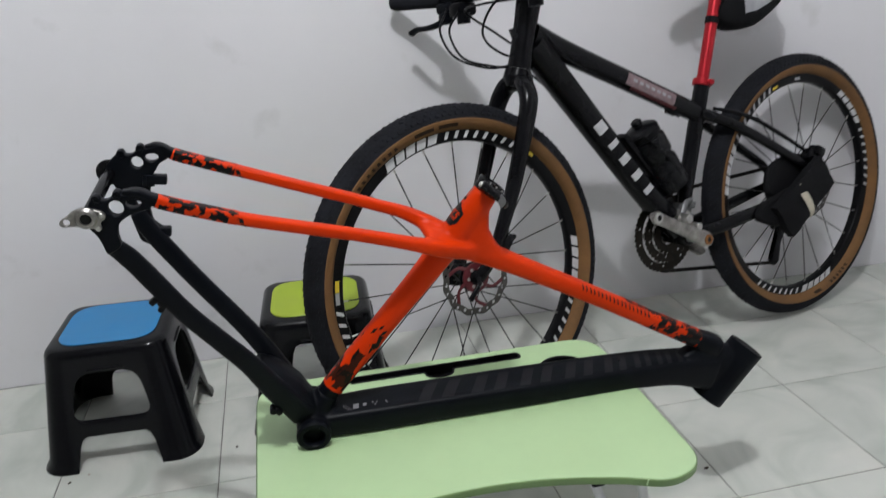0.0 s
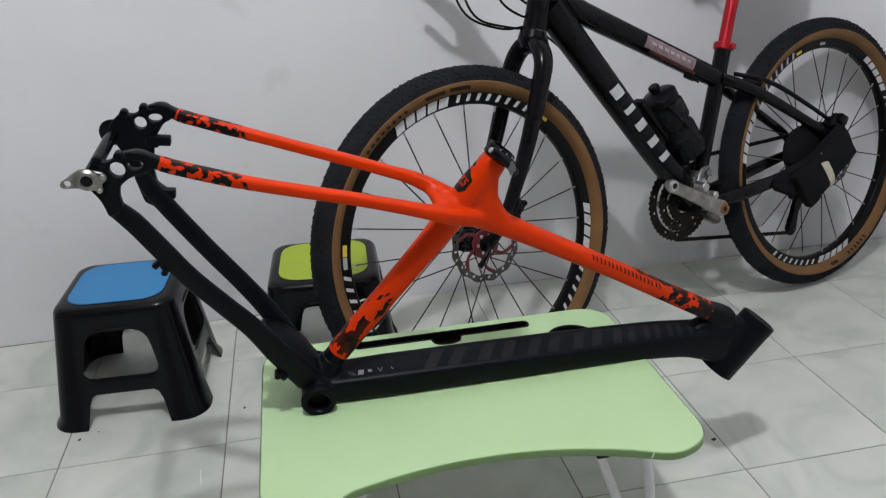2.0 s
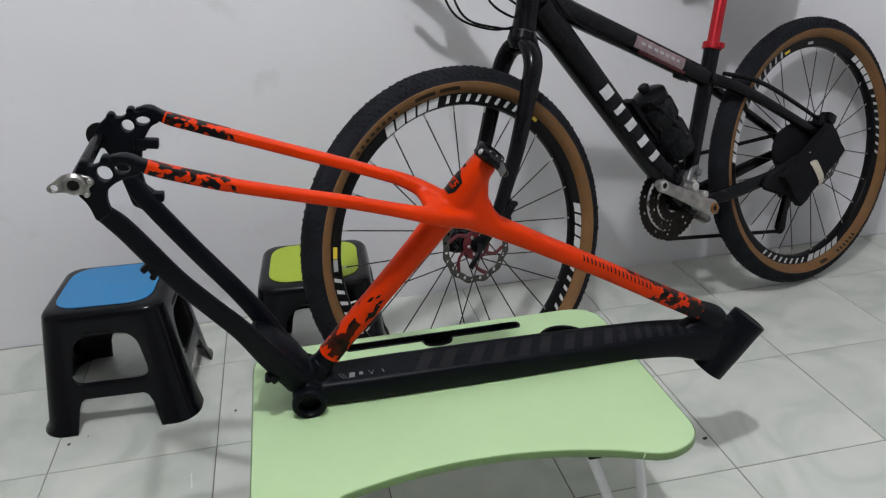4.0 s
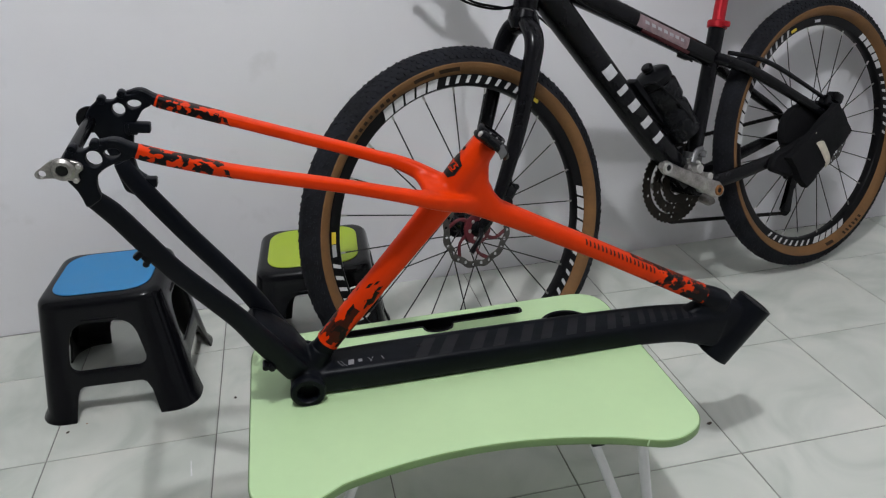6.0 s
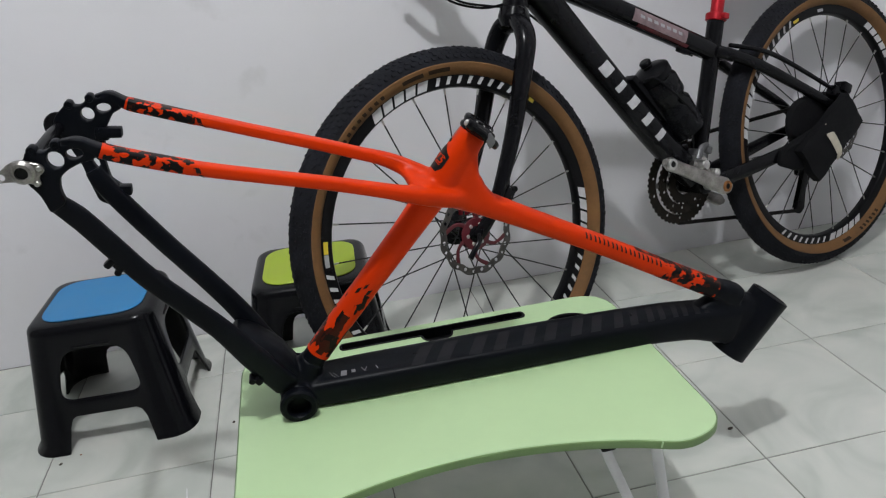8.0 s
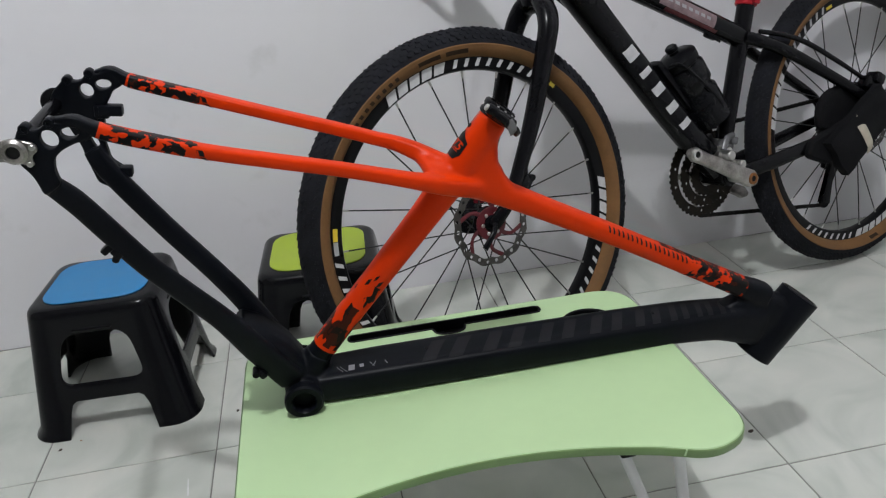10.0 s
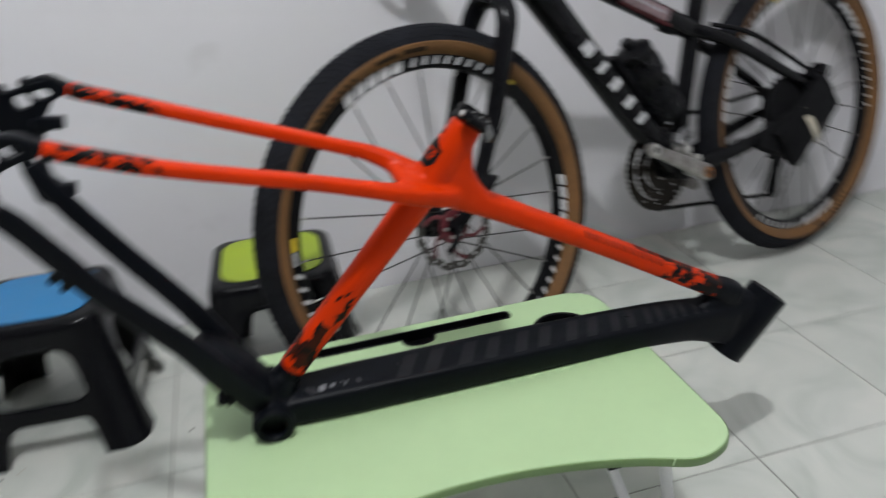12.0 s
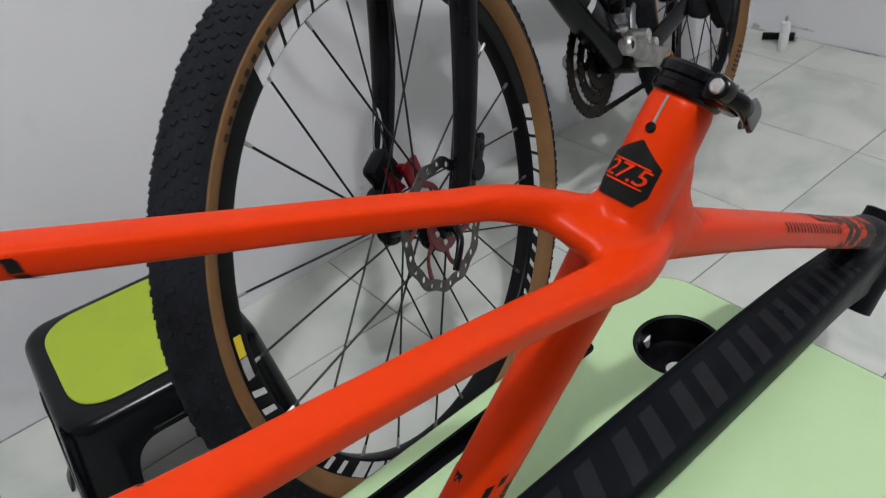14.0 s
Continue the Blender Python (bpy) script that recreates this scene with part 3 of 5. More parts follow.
# ---------------------------------------------------------------- bare mountain bike frame on the table
def bare_frame():
    fr = thing("mountain_bike_frame", pose(0.192, -0.288, 0.2732, 4.2, 0, 0), "bare orange and matte black mountain bike frame standing on the table", "bike frame")
    ring = lathe([(0.0165, -0.032), (0.0165, 0.032), (0.0150, 0.032), (0.0150, 0.047), (0.0165, 0.0490), (0.0225, 0.0490), (0.0250, 0.0465), (0.0250, 0.039), (0.023, 0.037), (0.023, -0.037), (0.0250, -0.039), (0.0250, -0.0465), (0.0225, -0.0490), (0.0165, -0.0490), (0.0150, -0.047), (0.0150, -0.032)], 40, closed=True)
    part("bottom_bracket_shell", ring, M_MATTE, fr, at=pose(0, 0, 0.0232))
    dt = Tube([(0.012, 0, 0.0205), (0.10, 0, 0.0200), (0.30, 0, 0.0185), (0.48, 0, 0.0160), (0.585, 0, 0.0085), (0.660, 0, -0.008)], [(0.020, 0.030), (0.0215, 0.033), (0.0215, 0.033), (0.0210, 0.031), (0.0245, 0.027), (0.033, 0.022)], power=4.4)
    d = part("down_tube", dt.mesh(24), M_MATTE, fr, "matte black down tube with faint grey lettering shapes")
    # slanted bars in place of the maker's lettering
    for i in range(8):
        f = 0.285 + i * 0.0765
        for g0, g1 in ((0.0, 0.018), (0.034, 0.052)):
            part("print_bar", dt.patch(f + g0, f + g1, 9, -36, 0.0004, skew=-0.020, na=8, flat=True), M_GREY, d, "dark grey print")
    for f, w, a0, a1, sk in ((0.092, 0.0020, -3, -24, 0.020), (0.104, 0.0020, -4, -24, 0.020), (0.132, 0.017, -4, -21, -0.003), (0.161, 0.010, -5, -14, 0.0), (0.184, 0.0016, -4, -18, 0.008), (0.196, 0.0016, -4, -18, -0.008), (0.212, 0.0016, -5, -16, 0.003)):
        part("small_print", dt.patch(f, f + w, a0, a1, 0.0004, skew=sk), M_FADED_SLOT, d, "pale grey small print")
    for f in (0.275, 0.62):
        part("rivet", disc(0.003, 0, 0.0016, 12, "z"), M_PLASTIC, d, at=Matrix.Translation(dt.point(f, 0, -0.0004)))
    axis_top, axis_bot = Vector((0.726, 0, 0.025)), Vector((0.660, 0, -0.063))
    ht = Tube([axis_top, axis_top.lerp(axis_bot, 0.12), axis_top.lerp(axis_bot, 0.3), axis_top.lerp(axis_bot, 0.7), axis_top.lerp(axis_bot, 0.88), axis_bot], [0.0295, 0.0297, 0.0293, 0.0300, 0.0308, 0.031])
    hb = part("head_tube", ht.mesh(32), M_MATTE, fr)
    for e, r in ((0.0, 0.0295), (1.0, 0.031)):
        q = (axis_top - axis_bot if e == 0 else axis_bot - axis_top).to_track_quat("Z", "Y").to_matrix().to_4x4()
        part("headset_cup", lathe([(r - 0.009, -0.02), (r - 0.008, 0.0006), (r - 0.003, 0.0012), (r - 0.0015, 0.0004)], 32, "z"), M_GLOSS, hb, at=Matrix.Translation(axis_top if e == 0 else axis_bot) @ q)
    st = Tube([(0.010, 0, 0.043), (0.055, 0, 0.096), (0.115, 0, 0.1645), (0.178, 0, 0.2365), (0.213, 0, 0.2785), (0.2430, 0, 0.3160), (0.2720, 0, 0.3530)],
              [(0.0158, 0.0160), (0.0160, 0.0162), (0.0165, 0.0166), (0.0180, 0.0172), (0.0205, 0.0180), (0.0195, 0.0178), (0.0170, 0.0170)], power=2.3)
    s = part("seat_tube", st.mesh(28, f0=0.10), M_ORANGE, fr, "orange seat tube with black camouflage decal")
    part("seat_tube_base", st.mesh(24, f1=0.10, off=-0.0003), M_MATTE, s, "matte black lower end")
    for f0, f1, wave in zip((0.112, 0.165, 0.250), (0.165, 0.250, 0.318), M_SPLINTERS):
        part("camo_decal", st.mesh(28, off=0.0004, f0=f0, f1=f1, steps=4, caps=False), wave, s, "orange and black camouflage decal")
    part("decal_ring", st.mesh(28, off=0.0007, f0=0.10, f1=0.112, steps=1, caps=False), M_ORANGE, s)
    for i in range(3):
        f, a = 0.306 + 0.010 * i, -46 - 22 * (i * 2 % 3)
        part("camo_splinter", st.patch(f, f + 0.016 - 0.0018 * i, a, a - 14 + 1.6 * i, 0.0005, skew=0.008), M_BLACKP_HOLE, s)
    hexd = bmesh.new()
    rows = []
    for f, w in ((0.767, 0.74), (0.780, 0.86), (0.794, 1.0), (0.813, 1.0), (0.833, 1.0), (0.854, 1.0), (0.864, 0.74), (0.874, 0.48), (0.884, 0.22), (0.8915, 0.03)):
        rows.append([hexd.verts.new(st.point(f, st.even(-50, 50, 0.5 + w * (j / 10 - 0.5)), 0.0017)) for j in range(11)])
    for x, z in zip(rows, rows[1:]):
        for j in range(10):
            hexd.faces.new((x[j], x[j + 1], z[j + 1], z[j]))
    part("size_badge", hexd, M_BLACKP_HOLE, s, "black badge with the frame size")
    txt = bpy.data.curves.new("size_text", "FONT")
    txt.body, txt.size, txt.align_x, txt.align_y, txt.extrude = "27.5", 0.0140, "CENTER", "CENTER", 0.0003
    tob = bpy.data.objects.new("tmp", txt)
    scene.collection.objects.link(tob)
    bpy.context.view_layer.update()
    me = bpy.data.meshes.new_from_object(tob.evaluated_get(bpy.context.evaluated_depsgraph_get()))
    bpy.data.objects.remove(tob)
    tb = bmesh.new()
    tb.from_mesh(me)
    c, n, sd, a, b = st.frame_at(0.822)
    bas = Matrix((( *( -sd), 0), (*(n.cross(-sd)), 0), (*n, 0), (0, 0, 0, 1))).transposed()
    for v in tb.verts:
        v.co.x = v.co.x * 1.12 + v.co.y * 0.3
        v.co.z += -(v.co.x ** 2) / (2 * b) * 0.9
    for f in (0.800, 0.842):
        part("badge_line", st.patch(f, f + 0.0035, 34, -34, 0.0021, na=8), M_ORANGE, s, "thin orange line")
    part("size_number", tb, M_ORANGE, s, "orange number 27.5", at=Matrix.Translation(c + n * (a + 0.0022)) @ bas)
    tt = Tube([(0.232, 0, 0.280), (0.275, 0, 0.2570), (0.34, 0, 0.2215), (0.44, 0, 0.1660), (0.55, 0, 0.1020), (0.665, 0, 0.036)],
              [(0.0180, 0.0165), (0.0160, 0.0170), (0.0140, 0.0168), (0.0132, 0.0165), (0.0134, 0.0165), (0.0150, 0.017)], power=2.8)
    p = part("top_tube", tt.mesh(24, f1=0.93), M_ORANGE, fr, "orange top tube with black camouflage decal")
    part("top_tube_end", tt.mesh(24, f0=0.93, off=-0.0003), M_MATTE, p, "matte black end at the head tube")
    part("camo_decal", tt.mesh(24, off=0.0004, f0=0.765, f1=0.930, steps=9, caps=False), M_CAMO, p, "orange and black camouflage decal")
    part("camo_decal", tt.patch(0.690, 0.765, 78, -20, 0.0004, na=10), M_CAMO, p, "orange and black camouflage decal")
    for i in range(9):
        f = 0.545 + i * 0.0245
        part("print_bar", tt.patch(f, f + 0.0046, -34, -74, 0.0005, skew=0.005), M_BLACKP_HOLE, p, "black print")
        part("print_bar", tt.patch(f + 0.0115, f + 0.0160, -34, -74, 0.0005, skew=0.005), M_BLACKP_HOLE, p, "black print")
    gus = Tube([(0.272, 0, 0.336), (0.262, 0, 0.312), (0.257, 0, 0.292), (0.266, 0, 0.272), (0.300, 0, 0.250)], [(0.004, 0.012), (0.0135, 0.0165), (0.0215, 0.0175), (0.0215, 0.0175), (0.005, 0.015)], power=2.6)
    flow = []
    for sy in (-1, 1):
        if sy < 0:
            pts = [(-0.178, -0.0760, 0.4300), (-0.162, -0.0750, 0.4275), (-0.1447, -0.0730, 0.4150), (-0.1084, -0.0685, 0.3985), (-0.0507, -0.0590, 0.3745), (0.0119, -0.0490, 0.3525), (0.0791, -0.0405, 0.3305), (0.135, -0.0345, 0.3110), (0.175, -0.0300, 0.2965), (0.208, -0.0225, 0.2845), (0.256, -0.003, 0.2660)]
        else:
            pts = [(-0.170, 0.0780, 0.4365), (-0.1535, 0.0780, 0.4365), (-0.1376, 0.0760, 0.4250), (-0.108, 0.0720, 0.4140), (-0.0505, 0.0637, 0.3945), (0.0176, 0.0543, 0.3715), (0.0879, 0.0445, 0.3480), (0.130, 0.0385, 0.3330), (0.160, 0.0340, 0.3225), (0.190, 0.0215, 0.3085), (0.232, 0.000, 0.286)]
        ss = Tube(pts, [(0.0030, 0.0050), (0.0048, 0.0074), (0.0072, 0.0084), (0.0071, 0.0090), (0.0070, 0.0093), (0.0070, 0.0094), (0.0072, 0.0094), *(((0.0076, 0.0104), (0.0084, 0.0116), (0.0100, 0.0138)) if sy < 0 else ((0.0074, 0.0092), (0.0082, 0.0094), (0.0098, 0.0100))), (0.011, 0.0120)], power=4.2)
        o = part("seat_stay", ss.mesh(24, f0=0.2), M_ORANGE, fr, "slim orange seat stay with black camouflage decal")
        part("stay_end", ss.mesh(24, f1=0.2, off=-0.0001), M_MATTE, o, "matte black end")
        part("camo_decal", ss.mesh(24, off=0.0004, f0=0.211, f1=0.385, steps=9, caps=False), M_STAYCAMO if sy < 0 else M_CAMO, o, "orange and black camouflage decal")
        for k in range(3):
            f, g = 0.384 + 0.007 * k, -75 - 26 * k
            part("camo_splinter", ss.patch(f, f + 0.008, g, g - 20, 0.0005, skew=0.006), M_BLACKP_HOLE, o)
        flow.append(stub(ss, 0.56, 1.0, 0.0014, -0.0016))
        cpts = [(-0.2035, -0.0715, 0.366), (-0.1855, -0.068, 0.341), (-0.1642, -0.062, 0.3010), (-0.1392, -0.055, 0.2542), (-0.1080, -0.048, 0.2076), (-0.0745, -0.041, 0.1585), (-0.046, -0.034, 0.107), (-0.012, -0.026, 0.05)] if sy < 0 else \
               [(-0.195, 0.070, 0.350), (-0.187, 0.068, 0.330), (-0.1671, 0.063, 0.2975), (-0.1282, 0.054, 0.2398), (-0.0857, 0.045, 0.1801), (-0.0560, 0.038, 0.1340), (-0.0330, 0.032, 0.0868), (-0.010, 0.026, 0.05)]
        cs = Tube(cpts, [(0.010, 0.006), (0.0122, 0.0075), (0.0126, 0.008), (0.0126, 0.0085), (0.0128, 0.009), (0.0138, 0.0095), (0.0165, 0.010), (0.018, 0.010)], power=3.0)
        c2 = part("chain_stay", cs.mesh(20), M_MATTE, fr)
        if sy < 0:
            out = [(-0.2205, 0.412), (-0.2140, 0.4255), (-0.2076, 0.4295), (-0.2015, 0.4235), (-0.1938, 0.4235), (-0.1841, 0.4326), (-0.1775, 0.4275), (-0.1661, 0.4310), (-0.1480, 0.4240), (-0.1500, 0.4080), (-0.1663, 0.4060), (-0.1800, 0.4005), (-0.1895, 0.3930),
                   (-0.1925, 0.3800), (-0.1905, 0.3660), (-0.2085, 0.3560), (-0.2110, 0.3700), (-0.2140, 0.3800), (-0.2215, 0.3920)]
            holes = [ring2(-0.1882, 0.4130, 0.0086, 0.0094, n=16), ring2(-0.1685, 0.4170, 0.0088, 0.0056, n=16)]
            bosses = ((-0.2076, 0.4255), (-0.1841, 0.4285))
        else:
            out = [(-0.2260, 0.4100), (-0.2190, 0.4220), (-0.2090, 0.4300), (-0.2013, 0.4365), (-0.1950, 0.4300), (-0.1859, 0.4305), (-0.1764, 0.4418), (-0.1690, 0.4355), (-0.1508, 0.4390), (-0.1400, 0.4330), (-0.1440, 0.4195), (-0.1555, 0.4154), (-0.1624, 0.4053),
                   (-0.1700, 0.3960), (-0.1740, 0.3780), (-0.1790, 0.3560), (-0.1780, 0.3340), (-0.1640, 0.3200), (-0.1690, 0.3060), (-0.1836, 0.2980), (-0.1990, 0.3080), (-0.2030, 0.3300), (-0.2060, 0.3560), (-0.2150, 0.3850)]
            holes = [ring2(-0.1834, 0.4185, 0.0078, 0.0082, n=16), ring2(-0.1640, 0.4235, 0.0088, 0.0056, n=16), rounded([(-0.1955, 0.3680), (-0.1860, 0.3620), (-0.1850, 0.3450), (-0.1915, 0.3520)], 0.003, 3)]
            bosses = ((-0.2013, 0.4320), (-0.1764, 0.4370))
        yd = sy * 0.0757
        weld = [(plate(rounded(out, 0.004, 3), holes, 0.0115, 0.001), pose(0, yd + 0.00575, 0) @ STAND), stub(cs, 0.30, 0.0, 0.0006, -0.0012), stub(ss, 0.235, 0.04, 0.0003, -0.0014)]
        dp = part("dropout", fused(weld, 0.0013, 3), M_MATTE, fr, "forged matte black dropout with cut-outs")
        for hx, hz in bosses:
            part("mount_boss", lathe([(0.0022, -0.0065), (0.0046, -0.0065), (0.0053, -0.005), (0.0053, 0.005), (0.0046, 0.0065), (0.0022, 0.0065)], 16, closed=True), M_MATTE, dp, at=pose(hx, yd, hz))
            # black plug painted as the shade inside the boss
            part("boss_hole", disc(0.0026, -0.0055, 0.0055, 12), M_BLACKP_HOLE, dp, at=pose(hx, yd, hz))
        if sy > 0:
            for bx, bz, ang in ((-0.1630, 0.3935, 8), (-0.1700, 0.3190, 8)):
                part("brake_mount", joined((box(0.026, 0.014, 0.0125, 0.002), pose(0, 0, 0)), (box(0.016, 0.012, 0.016, 0.003), pose(-0.010, 0, -0.002))), M_MATTE, dp, "black post for the disc brake", at=pose(bx, yd - 0.004, bz, 0, ang, 0))
    cross = Tube([(0.178, 0.026, 0.3120), (0.187, 0.008, 0.3050), (0.192, -0.012, 0.2965), (0.198, -0.022, 0.2890)], [(0.0068, 0.0075), (0.0078, 0.0085), (0.0080, 0.0095), (0.006, 0.008)], power=2.6, side=(1, 0, 0))
    pad = Tube([(0.186, 0.004, 0.3020), (0.205, -0.001, 0.2950), (0.232, 0, 0.2840), (0.255, 0, 0.2720)], [(0.0075, 0.015), (0.0110, 0.021), (0.0135, 0.018), (0.012, 0.016)], power=2.6)
    fill = Tube([(0.235, 0, 0.300), (0.254, 0, 0.283), (0.274, 0, 0.266), (0.296, 0, 0.249)], [(0.010, 0.013), (0.0165, 0.0165), (0.0145, 0.0165), (0.008, 0.015)], power=2.6)
    flow += [fill.mesh(20), pad.mesh(20), cross.mesh(20), stub(st, 0.36, 0.996, 0.0014, -0.0016), stub(tt, 0.30, 0.0, 0.0014, -0.0016), gus.mesh(18)]
    part("seat_junction", fused(flow, 0.0019, 34), M_ORANGE, s, "orange wishbone where stays and tubes meet")
    ax = part("through_axle", lathe([(0.0001, -0.082), (0.006, -0.082), (0.0075, -0.078), (0.0075, 0.078), (0.011, 0.079), (0.011, 0.086), (0.0001, 0.087)], 20), M_GLOSS, fr, "black through axle", at=pose(-0.220, 0, 0.407))
    part("axle_washer", lathe([(0.008, 0.0), (0.0165, 0.0), (0.0175, 0.002), (0.0165, 0.004), (0.008, 0.004)], 28, closed=True), M_GLOSS, ax, at=pose(0, 0.076, 0))
    hang = rounded([(-0.004, 0.016), (0.016, 0.010), (0.025, 0.006), (0.027, -0.004), (0.016, -0.010), (0.018, -0.024), (0.004, -0.018), (-0.020, -0.012), (-0.038, -0.012), (-0.040, -0.002), (-0.028, 0.004), (-0.018, 0.012)], 0.006, 4)
    hg = part("derailleur_hanger", plate(hang, [ring2(-0.029, -0.0045, 0.0052, n=16), ring2(0.0, 0.0, 0.0065, n=16)], 0.006, 0.001), M_ALU, fr, "silver aluminium derailleur hanger", at=pose(-0.220, -0.0805, 0.407) @ STAND @ Matrix.Scale(0.76, 4))
    part("hanger_ring", lathe([(0.0085, 0.0), (0.0085, 0.008), (0.013, 0.008), (0.0165, 0.004), (0.0165, 0.0)], 28, "z", closed=True), M_ALU, hg, at=pose(0, 0, 0.006))
    # black disc for the dark inside of the ring
    part("axle_socket", disc(0.0084, 0.0, 0.0065, 24, "z"), M_BLACKP_HOLE, hg, at=pose(0, 0, 0.006))
    for hx, hy in ((0.021, 0.002), (0.013, -0.019)):
        part("screw", disc(0.0038, 0.0, 0.003, 14, "z"), M_STEEL, hg, at=pose(hx, hy, 0.006))
    yk = Tube([(-0.066, 0, 0.128), (-0.05, 0, 0.108), (-0.028, 0, 0.078), (-0.006, 0, 0.040)], [(0.009, 0.030), (0.020, 0.036), (0.026, 0.034), (0.022, 0.030)], power=3)
    collar = Tube([(0.0, 0, 0.024), (0.014, 0, 0.045), (0.028, 0, 0.064)], [(0.026, 0.028), (0.022, 0.0225), (0.0170, 0.0170)], power=2.2)
    core = [yk.mesh(20), collar.mesh(24), stub(dt, 0.30, 0.0, 0.0004, -0.0012), disc(0.0236, -0.034, 0.034, 32)]
    bmesh.ops.translate(core[3], verts=core[3].verts, vec=(0, 0, 0.0238))
    part("bracket_junction", fused(core, 0.002, 6), M_MATTE, fr)
    web = Tube([(0.600, 0, 0.028), (0.624, 0, 0.022), (0.655, 0, 0.004), (0.690, 0, -0.016)], [(0.005, 0.012), (0.024, 0.018), (0.042, 0.021), (0.047, 0.024)], power=2.6)
    head = [web.mesh(22), stub(ht, 0.16, 0.5, 0.0008, -0.0010), stub(ht, 0.84, 0.5, 0.0008, -0.0010), stub(dt, 0.72, 1.0, 0.0010, -0.0012), stub(tt, 0.925, 1.0, 0.003, -0.0008)]
    part("head_junction", fused(head, 0.002, 8), M_MATTE, hb)
    guide = joined((box(0.014, 0.014, 0.011, 0.003), pose(0, 0, 0)), (box(0.008, 0.010, 0.016, 0.002), pose(-0.010, -0.002, -0.003)), (disc(0.004, -0.006, 0.009, 14), pose(0.004, 0, -0.007)))
    part("cable_guide", guide, M_PLASTIC, fr, at=pose(-0.1625, -0.0600, 0.2760, 0, 55, 0))
    part("cable_stop", joined((box(0.012, 0.012, 0.010, 0.003), pose(0, 0, 0)), (disc(0.0045, -0.008, 0.008, 14), pose(-0.007, 0, -0.004))), M_PLASTIC, fr, at=pose(-0.0445, -0.038, 0.0720, 0, 55, 0))
    d3 = (Vector((0.2720, 0, 0.3530)) - Vector((0.2430, 0, 0.3160))).normalized()
    q = d3.to_track_quat("Z", "Y").to_matrix().to_4x4()
    col = part("seat_clamp", lathe([(0.0150, -0.003), (0.0150, 0.015), (0.0188, 0.015), (0.0206, 0.013), (0.0206, 0.008), (0.0192, 0.0070), (0.0192, 0.0040), (0.0206, 0.003), (0.0206, -0.001), (0.0188, -0.003)], 36, "z", closed=True), M_GLOSS, fr, "black quick-release seat clamp", at=Matrix.Translation(Vector((0.2720, 0, 0.3530)) + d3 * 0.001) @ q)
    part("clamp_ears", joined((box(0.013, 0.034, 0.014, 0.004), pose(0, 0, 0)), (box(0.008, 0.014, 0.018, 0.003), pose(0.004, 0.004, 0.001))), M_GLOSS, col, at=pose(-0.0215, 0.002, 0.006))
    part("clamp_barrel", lathe([(0.0001, -0.016), (0.0045, -0.016), (0.0056, -0.014), (0.0056, 0.013), (0.0066, 0.0140), (0.0068, 0.0185), (0.0062, 0.0225), (0.0048, 0.0235), (0.0001, 0.0235)], 20), M_GLOSS, col, "black barrel nut", at=pose(-0.0255, 0, 0.007))
    for ey, ex in ((0.012, 0.0), (0.002, -0.002), (-0.008, -0.001)):
        part("clamp_pin", disc(0.0015, 0.0, 0.0016, 10, "z"), M_STEEL, col, at=pose(-0.0225 + ex, ey, 0.0132))
    part("lever_pivot", disc(0.0040, 0.0230, 0.0262, 16), M_STEEL, col, "steel pivot pin", at=pose(-0.0255, 0, 0.007))
    lever = part("quick_release_lever", tube([(-0.0280, 0.012, 0.006), (-0.0315, 0.002, 0.006), (-0.0315, -0.010, 0.004), (-0.0290, -0.020, 0.002), (-0.0240, -0.027, 0.000)], [(0.0040, 0.0045), (0.0048, 0.0050), (0.0034, 0.0052), (0.0026, 0.0052), (0.0020, 0.0042)], side=(0, 0, 1)), M_GLOSS, col, "curved black lever")
    part("lever_lip", tube([(-0.0330, -0.004, 0.008), (-0.0350, -0.010, 0.005), (-0.0350, -0.015, 0.001), (-0.0320, -0.017, -0.002)], [(0.0018, 0.0050), (0.0020, 0.0054), (0.0020, 0.0052), (0.0016, 0.0042)], side=(0, 0, 1)), M_LEVER, lever, "worn grey lever lip")
    # black disc laid on the tube, painted as the shade of a hole
    part("slot_hole", disc(0.0030, -0.0004, 0.0004, 14, "z"), M_BLACKP_HOLE, s, at=Matrix.Translation(st.point(0.918, 0, 0.0016)) @ st.frame_at(0.918)[1].to_track_quat("Z", "Y").to_matrix().to_4x4())
    sl = bmesh.new()
    # flat patch in place of a slit; its pale colour is the light inside
    part("clamp_slot", st.patch(0.918, 0.985, -1.6, 1.6, 0.0016, bm=sl, na=2), M_FADED_SLOT, s, "slot in the tube, painted pale for the light in it")
    return fr


bare_frame()


# ---------------------------------------------------------------- bicycle leaning on the wall
PSI, LEAN_B = 0.300, 0.170
BU = Vector((math.cos(PSI), math.sin(PSI), 0))
BN = Vector((math.sin(PSI) * math.cos(LEAN_B), -math.cos(PSI) * math.cos(LEAN_B), math.sin(LEAN_B)))
BV = BN.cross(BU)
BIKE = Matrix.Translation((0.5356, 0.012, 0.001)) @ Matrix((BU, -BN, BV)).transposed().to_4x4()
STEER = pose(0.1, 0, 0) @ pose(0, 0, 0, 0, 0, 1.5) @ pose(-0.1, 0, 0)


def arc_bar(r0, r1, a0, a1, y, skew=0.0, n=4):
    bm = bmesh.new()
    rows = []
    for i in range(n + 1):
        a = a0 + (a1 - a0) * i / n
        rows.append([bm.verts.new((r * math.cos(radians(a + s)), y, r * math.sin(radians(a + s)))) for r, s in ((r0, 0), (r1, skew))])
    for x, z in zip(rows, rows[1:]):
        bm.faces.new((x[0], z[0], z[1], x[1]))
    return bm


